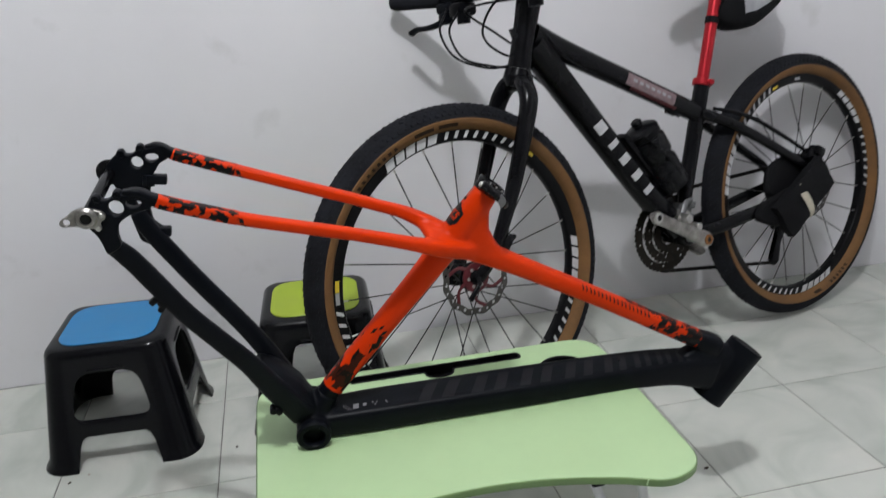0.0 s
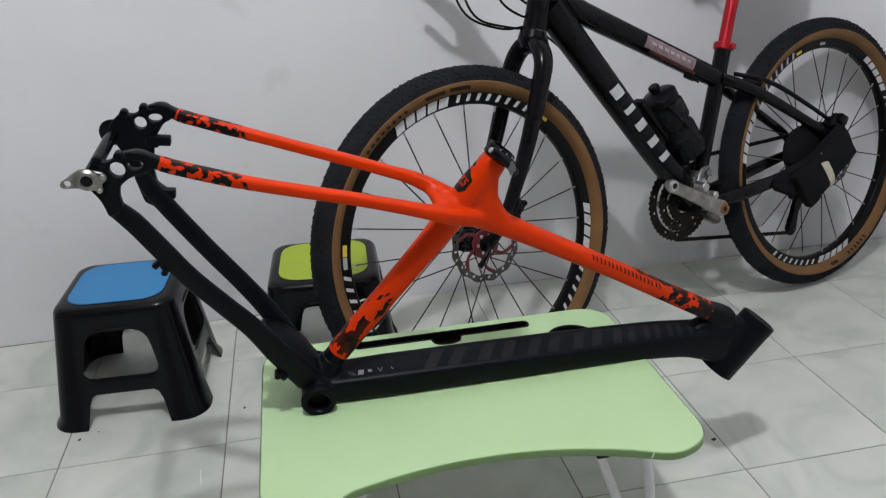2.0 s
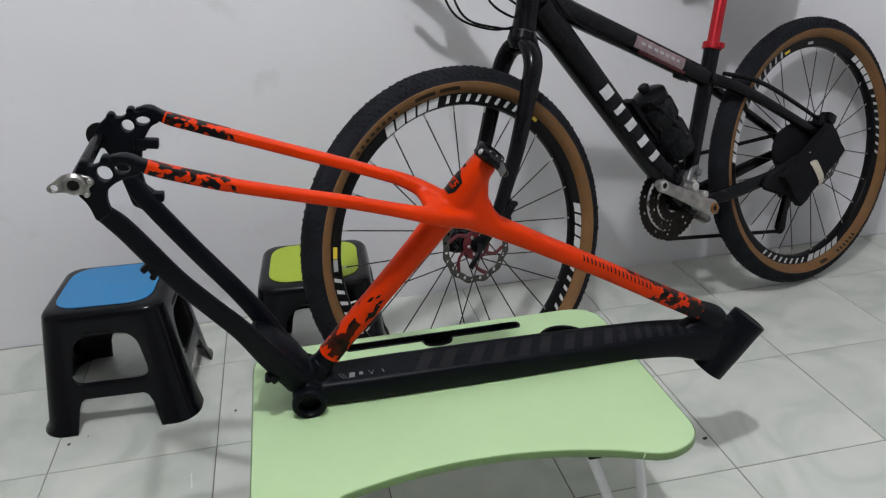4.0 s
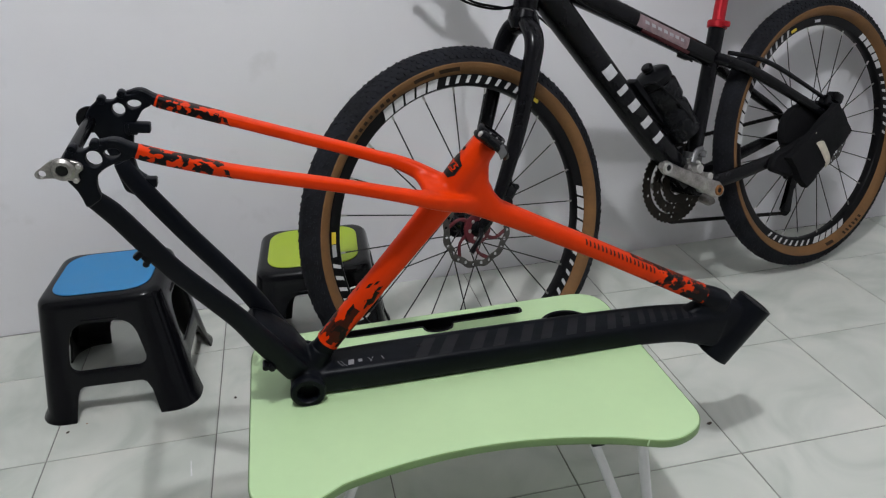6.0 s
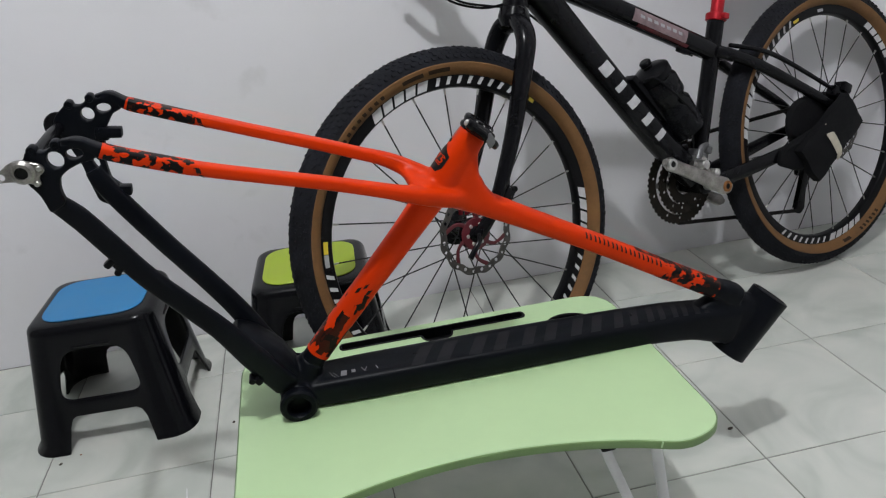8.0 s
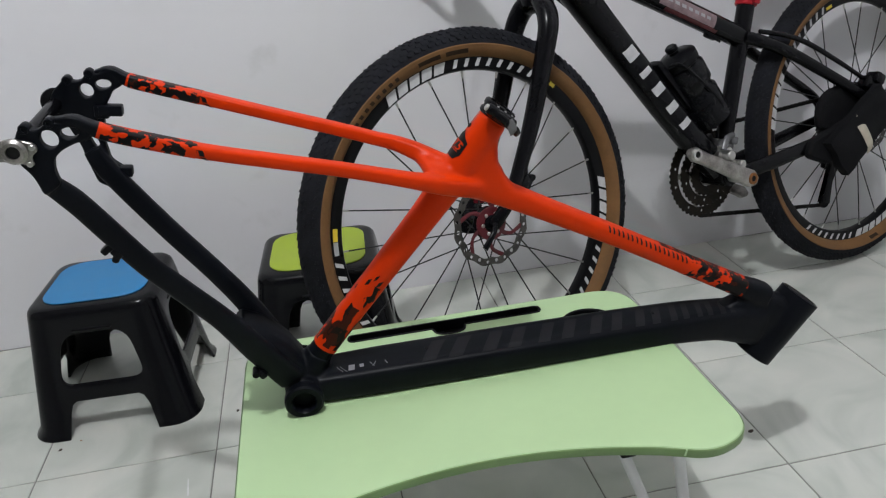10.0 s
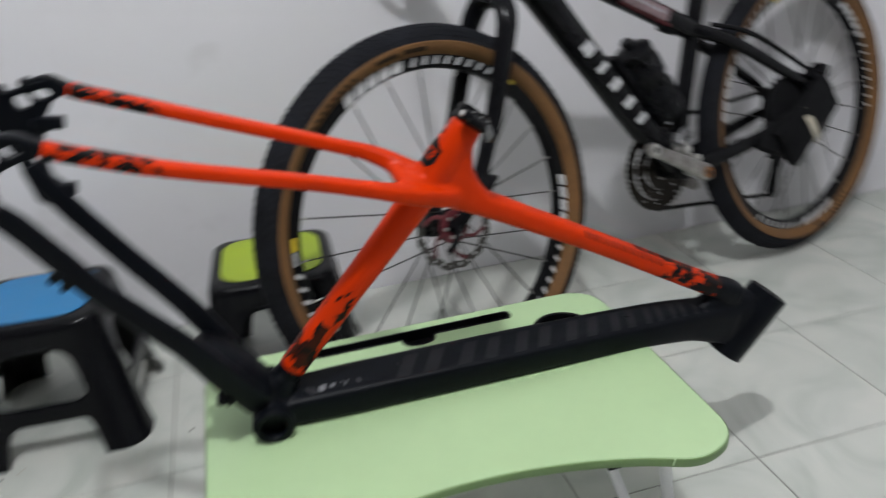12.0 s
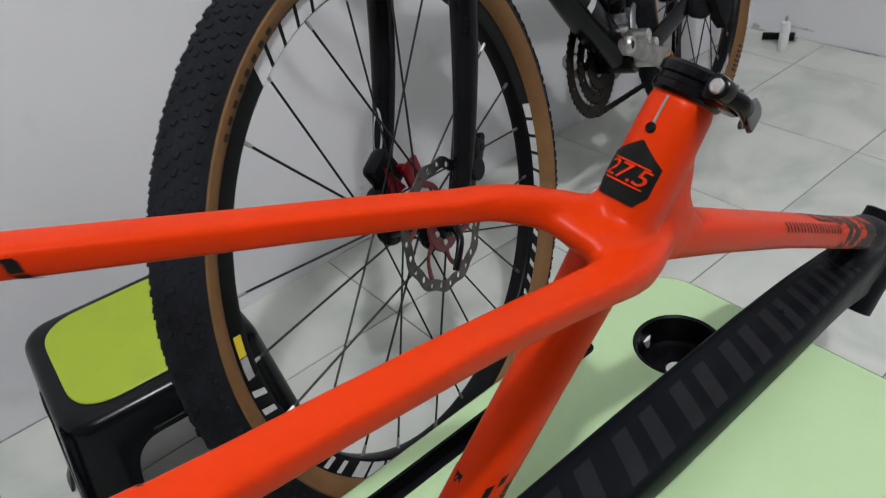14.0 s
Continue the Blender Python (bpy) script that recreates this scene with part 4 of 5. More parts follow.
def wall_bar(r0, r1, a0, a1, near, skew=0.0, n=3):
    """A printed bar that lies on the curved tyre sidewall."""
    knots = ((0.2845, 0.0124), (0.2875, 0.0184), (0.2930, 0.0238), (0.2985, 0.0264), (0.3045, 0.0276))
    radii = [r0] + [k[0] for k in knots if r0 < k[0] < r1] + [r1]
    bm = bmesh.new()
    rows = []
    for i in range(n + 1):
        row = []
        for r in radii:
            k = next(j for j in range(4) if r <= knots[j + 1][0])
            f = (r - knots[k][0]) / (knots[k + 1][0] - knots[k][0])
            a = radians(a0 + (a1 - a0) * i / n + skew * (r - r0) / (r1 - r0))
            row.append(bm.verts.new((r * math.cos(a), near * (knots[k][1] + f * (knots[k + 1][1] - knots[k][1]) + 0.0005), r * math.sin(a))))
        rows.append(row)
    for x, z in zip(rows, rows[1:]):
        for j in range(len(radii) - 1):
            bm.faces.new((x[j], z[j], z[j + 1], x[j + 1]))
    return bm


def wheel(name, m, bike, turn, label, rotor_r):
    rim = lathe([(0.2625, 0.006), (0.2645, 0.010), (0.2700, 0.0122), (0.2850, 0.0125), (0.2860, 0.0115), (0.2800, 0.009), (0.2800, -0.009), (0.2860, -0.0115), (0.2850, -0.0125), (0.2700, -0.0122), (0.2645, -0.010), (0.2625, -0.006)], 96, closed=True)
    w = part(name, rim, M_RIM, bike, label, at=m)
    cas = [(0.2860 + 0.0480 * math.sin(radians(a)), 0.0290 * math.copysign(abs(math.cos(radians(a))) ** 0.85, math.cos(radians(a)))) for a in range(22, 159, 8)]
    part("tyre", lathe(cas, 96), M_RUBBER, w, "knobbly black tyre tread")
    for sgn in (1, -1):
        tan = [(0.2845, sgn * 0.0124), (0.2875, sgn * 0.0184), (0.2930, sgn * 0.0238), (0.2985, sgn * 0.0264), (0.3045, sgn * 0.0276), (0.3062, sgn * 0.0266)]
        part("sidewall", lathe(tan, 96), M_TAN, w, "tan tyre sidewall")
    tread = bmesh.new()
    rnd = random.Random(4)
    count = 140
    for k in range(count):
        for row, ang in enumerate((90, 77, 103, 63, 117, 50, 130, 38, 142)):
            th = 2 * math.pi * (k + (0.5 if row in (1, 2, 5, 6) else 0) + rnd.uniform(-0.14, 0.14)) / count
            cs_a = math.cos(radians(ang))
            rr, yy = 0.2860 + 0.0480 * math.sin(radians(ang)), 0.0290 * math.copysign(abs(cs_a) ** 0.85, cs_a)
            out = Vector((math.sin(radians(ang)) * math.cos(th), 1.5 * cs_a, math.sin(radians(ang)) * math.sin(th))).normalized()
            tan_d = Vector((-math.sin(th), 0, math.cos(th)))
            sd = out.cross(tan_d)
            tan_d = (tan_d + sd * ((0.25 if ang < 90 else -0.25 if ang > 90 else 0) + rnd.uniform(-0.12, 0.12))).normalized()
            c = Vector((rr * math.cos(th), yy, rr * math.sin(th)))
            ln, wd, hgt = (rnd.uniform(0.0050, 0.0080), rnd.uniform(0.0032, 0.0050), rnd.uniform(0.0007, 0.0019)) if row < 7 else (rnd.uniform(0.0060, 0.0080), 0.0052, 0.0019)
            vs = []
            for h, sh in ((-0.002, 1.12), (hgt, 0.80)):
                for u, v in ((-1, -1), (1, -1), (1, 1), (-1, 1)):
                    vs.append(tread.verts.new(c + out * (h - (0.0009 if u < 0 and h > 0 else 0)) + tan_d * (u * ln / 2 * sh) + sd * (v * wd / 2 * sh)))
            for f in ((4, 5, 6, 7), (0, 1, 5, 4), (1, 2, 6, 5), (2, 3, 7, 6), (3, 0, 4, 7)):
                tread.faces.new([vs[i] for i in f])
    tagged(part("tread", tread, M_RUBBER, w, smooth=0), kind="stuff")
    hub = lathe([(0.0001, -0.055), (0.008, -0.055), (0.008, -0.048), (0.014, -0.046), (0.026, -0.034), (0.029, -0.032), (0.029, -0.028), (0.020, -0.024), (0.014, -0.012), (0.014, 0.012), (0.020, 0.024), (0.029, 0.028), (0.029, 0.032), (0.026, 0.034), (0.014, 0.046), (0.008, 0.048), (0.008, 0.055), (0.0001, 0.055)], 32)
    part("hub", hub, M_GLOSS, w)
    for k in range(24):
        sgn = 1 if k % 2 else -1
        lead = -1 if ((k + 1) // 2) % 2 else 1
        a_rim = 2 * math.pi * k / 24 + radians(turn)
        a_hub = a_rim + lead * radians(62)
        p0 = Vector((0.0265 * math.cos(a_hub), sgn * 0.0305, 0.0265 * math.sin(a_hub)))
        p1 = Vector((0.2635 * math.cos(a_rim), sgn * 0.002, 0.2635 * math.sin(a_rim)))
        sp = part("spoke", tube([p0, p1], [0.0013, 0.0013], seg=6, side=(0.3, 1, 0.2)), M_SPOKE, w)
        p2 = p1 + (p0 - p1).normalized() * 0.013
        part("spoke_nipple", tube([p1, p2], [0.0022, 0.0018], seg=6, side=(0.3, 1, 0.2)), M_STEEL, sp)
    holes = []
    for k in range(12):
        a = radians(30 * k)
        holes.append(ring2((rotor_r - 0.0075) * math.cos(a), (rotor_r - 0.0075) * math.sin(a), 0.0036, n=8))
        a += radians(15)
        holes.append(ring2((rotor_r - 0.0058) * math.cos(a), (rotor_r - 0.0058) * math.sin(a), 0.0030, n=8))
    outer = [Vector(((rotor_r + 0.0018 * math.sin(12 * a)) * math.cos(a), (rotor_r + 0.0018 * math.sin(12 * a)) * math.sin(a))) for a in [2 * math.pi * k / 96 for k in range(96)]]
    inner = [Vector(((rotor_r - 0.0128 + 0.0016 * math.sin(12 * a)) * math.cos(a), (rotor_r - 0.0128 + 0.0016 * math.sin(12 * a)) * math.sin(a))) for a in [2 * math.pi * k / 72 for k in range(72)]]
    ro = part("brake_rotor", plate(outer, holes + [inner], 0.002, 0.0003), M_ROTOR, w, "drilled steel brake rotor", at=pose(0, -0.042, 0) @ STAND)
    for k in range(6):
        a = radians(60 * k + 10)
        arm = tube([(0.022 * math.cos(a), 0.022 * math.sin(a), 0.001), (0.045 * math.cos(a + 0.25), 0.045 * math.sin(a + 0.25), 0.001), ((rotor_r - 0.0105) * math.cos(a + 0.6), (rotor_r - 0.0105) * math.sin(a + 0.6), 0.001)], [(0.0042, 0.001), (0.0032, 0.001), (0.0042, 0.001)], side=(0, 0, 1), seg=8)
        part("rotor_arm", arm, M_DARKRED if name == "front_wheel" else M_GLOSS, ro)
    part("rotor_carrier", lathe([(0.012, -0.001), (0.029, -0.001), (0.030, 0.001), (0.029, 0.003), (0.012, 0.003)], 28, "z", closed=True), M_DARKRED if name == "front_wheel" else M_GLOSS, ro)
    for k in range(6):
        a = radians(60 * k)
        part("rotor_bolt", disc(0.0035, 0.003, 0.0055, 10, "z"), M_STEEL, ro, at=pose(0.0185 * math.cos(a), 0.0185 * math.sin(a), 0))
    # each of the three rim prints: five broad blocks, then slender bars
    near = -1
    for base in (122, 5, 244) if name == "front_wheel" else (54, -65, 175):
        for k in range(5):
            a = base - k * 5.2
            part("rim_print_bar", arc_bar(0.2668, 0.2835, a, a - 4.2, near * 0.0131, skew=-1.6), M_PRINT, w, "white rim print")
        for k in range(8):
            a = base - 29 - k * 4.6
            part("rim_print_bar", arc_bar(0.2690, 0.2825, a, a - 1.5, near * 0.0131, skew=-1.3), M_PRINT, w, "white rim print")
    def tyre_print(start, n, pitch, share):
        for k in range(n):
            a = start - k * pitch
            part("sidewall_bar", wall_bar(0.2912, 0.2985, a, a - pitch * share, near, skew=0.4), M_TYREPRINT, w, "dark brown tyre print")
    if name != "front_wheel":
        tyre_print(-56, 6, 2.7, 0.5)
        tyre_print(-79, 1, 6.0, 0.9)
        part("rim_label", arc_bar(0.2700, 0.2765, 110, 106, near * 0.0131), M_YELLOW, w, "yellow rim label")
        part("rim_label", arc_bar(0.2700, 0.2765, 92, 88, near * 0.0131), M_LGREY, w, "white rim label")
        return w
    tyre_print(135, 8, 2.8, 0.5)
    tyre_print(106, 2, 10.5, 0.8)
    tyre_print(-52, 8, 2.8, 0.5)
    part("rim_label", arc_bar(0.2725, 0.2805, 173.0, 168.6, near * 0.0131), M_YELLOW, w, "yellow rim label")
    part("rim_label", arc_bar(0.2725, 0.2805, 177.8, 173.2, near * 0.0131), M_LGREY, w, "white rim label")
    part("rim_label", arc_bar(0.2760, 0.2830, 50, 47.6, near * 0.0131), M_YELLOW, w, "yellow rim label")
    return w


def bicycle():
    bk = thing("bicycle", BIKE, "black hardtail mountain bike with tan-wall tyres leaning against the wall", "bicycle")
    wheel("front_wheel", STEER @ pose(0.001, 0, 0.345), bk, 12.6, "front wheel with black rim and tan sidewalls", 0.0745)
    wheel("rear_wheel", pose(1.011, -0.004, 0.3415), bk, 5, "rear wheel with black rim and tan sidewalls", 0.075)
    head = part("head_tube", Tube([(0.187, 0, 0.725), (0.196, 0, 0.755), (0.214, 0, 0.815), (0.226, 0, 0.855)], [0.0255, 0.0235, 0.0235, 0.0255]).mesh(26), M_GLOSS, bk)
    part("head_badge", box(0.002, 0.022, 0.03, 0.0008), M_GREY, head, at=pose(0.183, 0, 0.79, 0, -16, 0))
    dtb = Tube([(0.222, 0, 0.768), (0.267, 0, 0.7095), (0.395, 0, 0.544), (0.495, 0, 0.417), (0.588, 0, 0.312)], [(0.030, 0.024), (0.0300, 0.026), (0.0275, 0.027), (0.0270, 0.028), (0.027, 0.030)], power=2.5)
    d = part("down_tube", dtb.mesh(26), M_GLOSS, bk, "gloss black down tube with white logo blocks")
    for f, w in ((0.424, 0.030), (0.490, 0.018), (0.548, 0.030), (0.626, 0.030), (0.706, 0.026)):
        part("logo_bar", dtb.patch(f, f + w, -72, -118, 0.0007, skew=-0.004), M_PRINT, d, "white logo block")
    ttb = Tube([(0.225, 0, 0.788), (0.30, 0, 0.750), (0.45, 0, 0.679), (0.58, 0, 0.617), (0.683, 0, 0.568)], [(0.026, 0.021), (0.0225, 0.021), (0.0215, 0.021), (0.0215, 0.020), (0.021, 0.018)], power=2.4)
    t = part("top_tube", ttb.mesh(22), M_GLOSS, bk)
    part("sticker", ttb.patch(0.50, 0.765, -62, -122, 0.0007), M_PINK, t, "faded pink and silver name sticker")
    for i in range(7):
        f = 0.525 + i * 0.031
        part("sticker_bar", ttb.patch(f, f + 0.020, -84, -94, 0.0012, skew=0.004), M_LGREY, t, "pale print")
    part("sticker_edge", ttb.patch(0.53, 0.79, -124, -148, 0.0006), M_DARKRED, t, "dark red band")
    part("cable_clip", box(0.03, 0.012, 0.012, 0.003), M_PLASTIC, t, at=pose(0.585, -0.004, 0.588, 0, 25, 0))
    stb = Tube([(0.588, 0, 0.300), (0.640, 0, 0.465), (0.694, 0, 0.638)], [0.0185, 0.0178, 0.0178])
    sx = part("seat_tube", stb.mesh(24), M_GLOSS, bk)
    pst = Tube([(0.692, 0, 0.632), (0.727, 0, 0.745), (0.768, 0, 0.877)], [0.0137, 0.0137, 0.0137])
    sp = part("seatpost", pst.mesh(24, f0=0.04), M_RED, bk, "shiny red anodised seatpost")
    q = (Vector((0.768, 0, 0.877)) - Vector((0.692, 0, 0.632))).to_track_quat("Z", "Y").to_matrix().to_4x4()
    cl = part("seat_clamp", lathe([(0.014, -0.006), (0.014, 0.010), (0.0205, 0.010), (0.0222, 0.008), (0.0222, -0.004), (0.0205, -0.006)], 30, "z", closed=True), M_RED, bk, "red seat clamp", at=Matrix.Translation((0.6945, 0, 0.640)) @ q)
    part("clamp_ear", box(0.012, 0.016, 0.013, 0.003), M_RED, cl, at=pose(-0.0245, 0, 0.002))
    part("post_strap", lathe([(0.0139, -0.008), (0.0155, -0.008), (0.0155, 0.008), (0.0139, 0.008)], 24, "z", closed=True), M_FABRIC, sp, "black strap of the saddle bag", at=Matrix.Translation((0.7375, 0, 0.778)) @ q)
    sad = Tube([(0.625, 0, 0.925), (0.66, 0, 0.93), (0.74, 0, 0.925), (0.82, 0, 0.922), (0.88, 0, 0.93), (0.905, 0, 0.932)], [(0.010, 0.012), (0.017, 0.019), (0.020, 0.026), (0.022, 0.055), (0.020, 0.070), (0.008, 0.055)], power=2.4)
    sd = part("saddle", sad.mesh(24), M_FABRIC, bk, "black saddle")
    for sy in (-1, 1):
        part("saddle_rail", tube([(0.67, sy * 0.012, 0.915), (0.70, sy * 0.021, 0.892), (0.82, sy * 0.022, 0.890), (0.875, sy * 0.035, 0.912)], [0.0035] * 4, seg=10), M_STEEL, sd)
    part("post_head", box(0.045, 0.04, 0.026, 0.006), M_GLOSS, sp, at=pose(0.772, 0, 0.884))
    for sy in (-1, 1):
        ss = Tube([(0.674, sy * 0.012, 0.572), (0.705, sy * 0.030, 0.557), (0.76, sy * 0.044, 0.529), (0.88, sy * 0.056, 0.458), (0.972, sy * 0.064, 0.400), (1.006, sy * 0.066, 0.360)], [(0.014, 0.012), (0.013, 0.012), (0.0125, 0.010), (0.0115, 0.009), (0.011, 0.008), (0.012, 0.006)], power=2.3)
        part("seat_stay", ss.mesh(16), M_GLOSS, bk)
        cs = Tube([(0.598, sy * 0.022, 0.302), (0.64, sy * 0.038, 0.303), (0.72, sy * 0.046, 0.310), (0.88, sy * 0.058, 0.330), (1.002, sy * 0.066, 0.344)], [(0.016, 0.010), (0.017, 0.009), (0.0165, 0.009), (0.014, 0.009), (0.012, 0.006)], power=2.4)
        part("chain_stay", cs.mesh(16), M_GLOSS, bk)
        part("dropout", box(0.05, 0.006, 0.045, 0.003), M_GLOSS, bk, at=pose(1.003, sy * 0.066, 0.35, 0, 20, 0))
    part("stay_bridge", tube([(0.705, -0.036, 0.552), (0.700, 0, 0.559), (0.705, 0.036, 0.552)], [0.010, 0.010, 0.010], side=(1, 0, 0)), M_GLOSS, bk)
    part("bottom_bracket_shell", disc(0.0215, -0.036, 0.036, 32, bev=0.002), M_GLOSS, bk, at=pose(0.588, 0, 0.300))
    # fork and cockpit turn with the front wheel
    fk = part("fork", Tube([(0.186, 0, 0.722), (0.180, 0, 0.706), (0.174, 0, 0.690)], [0.027, 0.029, 0.020]).mesh(24), M_GLOSS, bk, "gloss black rigid fork", at=STEER)
    for sy in (-1, 1):
        lg = Tube([(0.179, sy * 0.006, 0.702), (0.174, sy * 0.030, 0.694), (0.166, sy * 0.050, 0.668), (0.150, sy * 0.056, 0.625), (0.100, sy * 0.057, 0.500), (0.042, sy * 0.057, 0.390), (0.008, sy * 0.054, 0.350), (-0.002, sy * 0.053, 0.341)],
                  [(0.020, 0.016), (0.021, 0.016), (0.0195, 0.0165), (0.0180, 0.0160), (0.0150, 0.0145), (0.012, 0.011), (0.013, 0.007), (0.010, 0.005)])
        l = part("fork_leg", lg.mesh(20), M_GLOSS, fk)
        if sy > 0:
            part("leg_decal", lg.loop_patch(0.664, 188, 0.036, 30, 0.32), M_LGREY, l, "pale grey oval print")
    ca = joined((box(0.052, 0.022, 0.026, 0.005), pose(0, 0, 0, 0, -58, 0)), (box(0.03, 0.03, 0.02, 0.004), pose(0.012, -0.004, 0.016, 0, -50, 0)))
    cal = part("brake_caliper", ca, M_GLOSS, fk, "black disc brake caliper", at=pose(0.058, -0.048, 0.385))
    part("caliper_cap", disc(0.013, -0.016, -0.004, 20), M_PLASTIC, cal, "black caliper cap", at=pose(0.0, -0.004, 0.0))
    foot = part("leg_foot", joined((box(0.040, 0.024, 0.050, 0.008), pose(0, 0, 0, 0, -24, 0)), (disc(0.017, -0.014, 0.014, 20), pose(-0.016, 0, -0.030))), M_PLASTIC, fk, "bulky black fork end", at=pose(0.030, 0.046, 0.392))
    wedge = plate(rounded([(-0.016, -0.020), (0.014, -0.020), (-0.012, 0.020)], 0.002, 2), (), 0.004, 0.0008)
    part("mount_adapter", wedge, M_CRIMSON, foot, "red anodised wedge", at=pose(0.000, -0.012, -0.006) @ STAND)
    part("mount_adapter", joined((box(0.030, 0.006, 0.036, 0.002), pose(0, 0, 0, 0, -10, 0)), (box(0.010, 0.016, 0.012, 0.003), pose(-0.006, 0.008, 0.010))), M_CRIMSON, foot, "red anodised adapter", at=pose(0.020, -0.026, -0.012))
    part("caliper_bolt", disc(0.0045, -0.02, -0.010, 14), M_GLOSS, cal, at=pose(0.018, 0, 0.018))
    part("hose_joint", joined((box(0.012, 0.014, 0.030, 0.004), pose(0, 0, 0, 0, 12, 0)), (disc(0.0055, -0.012, 0.006, 14), pose(0.008, -0.004, -0.014))), M_PLASTIC, cal, at=pose(0.022, 0.002, 0.038))
    part("axle_lever", tube([(0, -0.058, 0.345), (-0.012, -0.070, 0.335), (-0.035, -0.072, 0.312)], [(0.006, 0.005), (0.005, 0.004), (0.006, 0.003)], seg=12), M_GLOSS, fk)
    stem = part("stem", Tube([(0.231, 0, 0.878), (0.205, 0, 0.884), (0.170, 0, 0.887)], [(0.017, 0.017), (0.015, 0.014), (0.019, 0.020)]).mesh(20), M_MATTE, bk, at=STEER)
    part("spacer_stack", tube([(0.226, 0, 0.856), (0.234, 0, 0.882)], [0.0185, 0.0185]), M_MATTE, stem)
    bar = part("handlebar", tube([(0.098, -0.315, 0.905), (0.130, -0.26, 0.898), (0.160, -0.17, 0.889), (0.168, -0.06, 0.886), (0.168, 0.06, 0.886), (0.160, 0.17, 0.889), (0.130, 0.26, 0.898), (0.098, 0.315, 0.905)], [0.010, 0.010, 0.0115, 0.0155, 0.0155, 0.0115, 0.010, 0.010], side=(1, 0, 0)), M_MATTE, bk, "black riser handlebar", at=STEER)
    for sy in (-1, 1):
        part("grip", tube([(0.094, sy * 0.322, 0.9055), (0.100, sy * 0.312, 0.9045), (0.120, sy * 0.278, 0.900), (0.148, sy * 0.212, 0.892), (0.152, sy * 0.20, 0.891)], [0.014, 0.0175, 0.0160, 0.0155, 0.014], side=(1, 0, 0)), M_RUBBER, bar, "black rubber grip")
        lv = part("brake_lever", tube([(0.160, sy * 0.190, 0.858), (0.138, sy * 0.205, 0.842), (0.124, sy * 0.232, 0.838), (0.116, sy * 0.262, 0.839), (0.112, sy * 0.282, 0.834)], [(0.010, 0.009), (0.009, 0.007), (0.008, 0.006), (0.008, 0.006), (0.010, 0.007)], side=(0, 0, 1)), M_MATTE, bar, "black brake lever")
        part("lever_body", joined((box(0.036, 0.050, 0.024, 0.007), pose(0.158, sy * 0.186, 0.872, 0, 0, sy * 20)), (disc(0.0165, -0.012, 0.012, 20), pose(0.164, sy * 0.186, 0.889)), (box(0.026, 0.026, 0.026, 0.007), pose(0.150, sy * 0.192, 0.852))), M_MATTE, lv)
        part("shifter", joined((box(0.05, 0.04, 0.03, 0.009), pose(0.160, sy * 0.138, 0.862)), (disc(0.014, -0.01, 0.01, 20, "z"), pose(0.150, sy * 0.122, 0.842))), M_PLASTIC, bar, "black gear shifter")
    for pts in ([(0.125, 0.150, 0.866), (0.085, 0.120, 0.820), (0.090, 0.080, 0.765), (0.135, 0.030, 0.735), (0.190, -0.020, 0.728), (0.170, -0.052, 0.64), (0.10, -0.062, 0.50), (0.07, -0.06, 0.41)],
                [(0.130, 0.115, 0.855), (0.092, 0.095, 0.815), (0.098, 0.060, 0.760), (0.150, 0.020, 0.735), (0.215, 0.030, 0.725), (0.30, 0.034, 0.66)],
                [(0.130, -0.150, 0.868), (0.095, -0.080, 0.850), (0.110, 0.00, 0.800), (0.170, 0.030, 0.760), (0.250, 0.024, 0.735)],
                [(0.150, -0.110, 0.850), (0.115, 0.0, 0.855), (0.120, 0.070, 0.850), (0.165, 0.035, 0.80), (0.24, 0.026, 0.745)]):
        part("cable", tube(pts, [0.0024] * len(pts), seg=8, side=(0.2, 0.3, 1)), M_PLASTIC, bk, "black cable housing")
    for yy, f0 in ((-0.028, 0.0), (0.012, 0.01)):
        part("cable", tube([(0.235, yy * 0.6, 0.800), (0.285, yy, 0.735 + f0), (0.36, yy, 0.692 + f0), (0.50, yy * 0.5, 0.630 + f0), (0.62, yy * 0.4, 0.572)], [0.0022] * 5, seg=8), M_PLASTIC, bk, "black cable housing")
    # drivetrain on the far side
    def crank_arm(sgn, direction):
        a = Vector((0.588, sgn * 0.083, 0.300))
        e = a + Vector((-0.150, sgn * 0.006, 0.080)) * direction
        arm = Tube([a + (a - e).normalized() * 0.018, a, a.lerp(e, 0.25), a.lerp(e, 0.8), e, e + (e - a).normalized() * 0.015], [(0.010, 0.007), (0.0185, 0.009), (0.0155, 0.008), (0.0125, 0.007), (0.0145, 0.007), (0.006, 0.006)], power=3)
        return part("crank_arm", arm.mesh(20), M_ALU, bk, "worn silver crank arm without pedal"), a, e
    arm, a, e = crank_arm(-1, 1)
    part("crank_bolt_ring", lathe([(0.006, -0.002), (0.011, -0.002), (0.012, 0.001), (0.012, 0.004), (0.006, 0.004)], 24, closed=True), M_BRASS, arm, "rusty bolt ring", at=Matrix.Translation(a + Vector((0, -0.0095, 0))))
    # black disc as the shade inside the bolt ring
    part("crank_bolt_hole", disc(0.0065, -0.001, 0.004, 20), M_BLACKP_HOLE, arm, at=Matrix.Translation(a + Vector((0, -0.0095, 0))))
    part("pedal_hole", lathe([(0.0065, -0.003), (0.0105, -0.003), (0.0125, 0.0), (0.0125, 0.004), (0.0065, 0.004)], 24, closed=True), M_STEEL, arm, at=Matrix.Translation(e + Vector((0, -0.008, 0))))
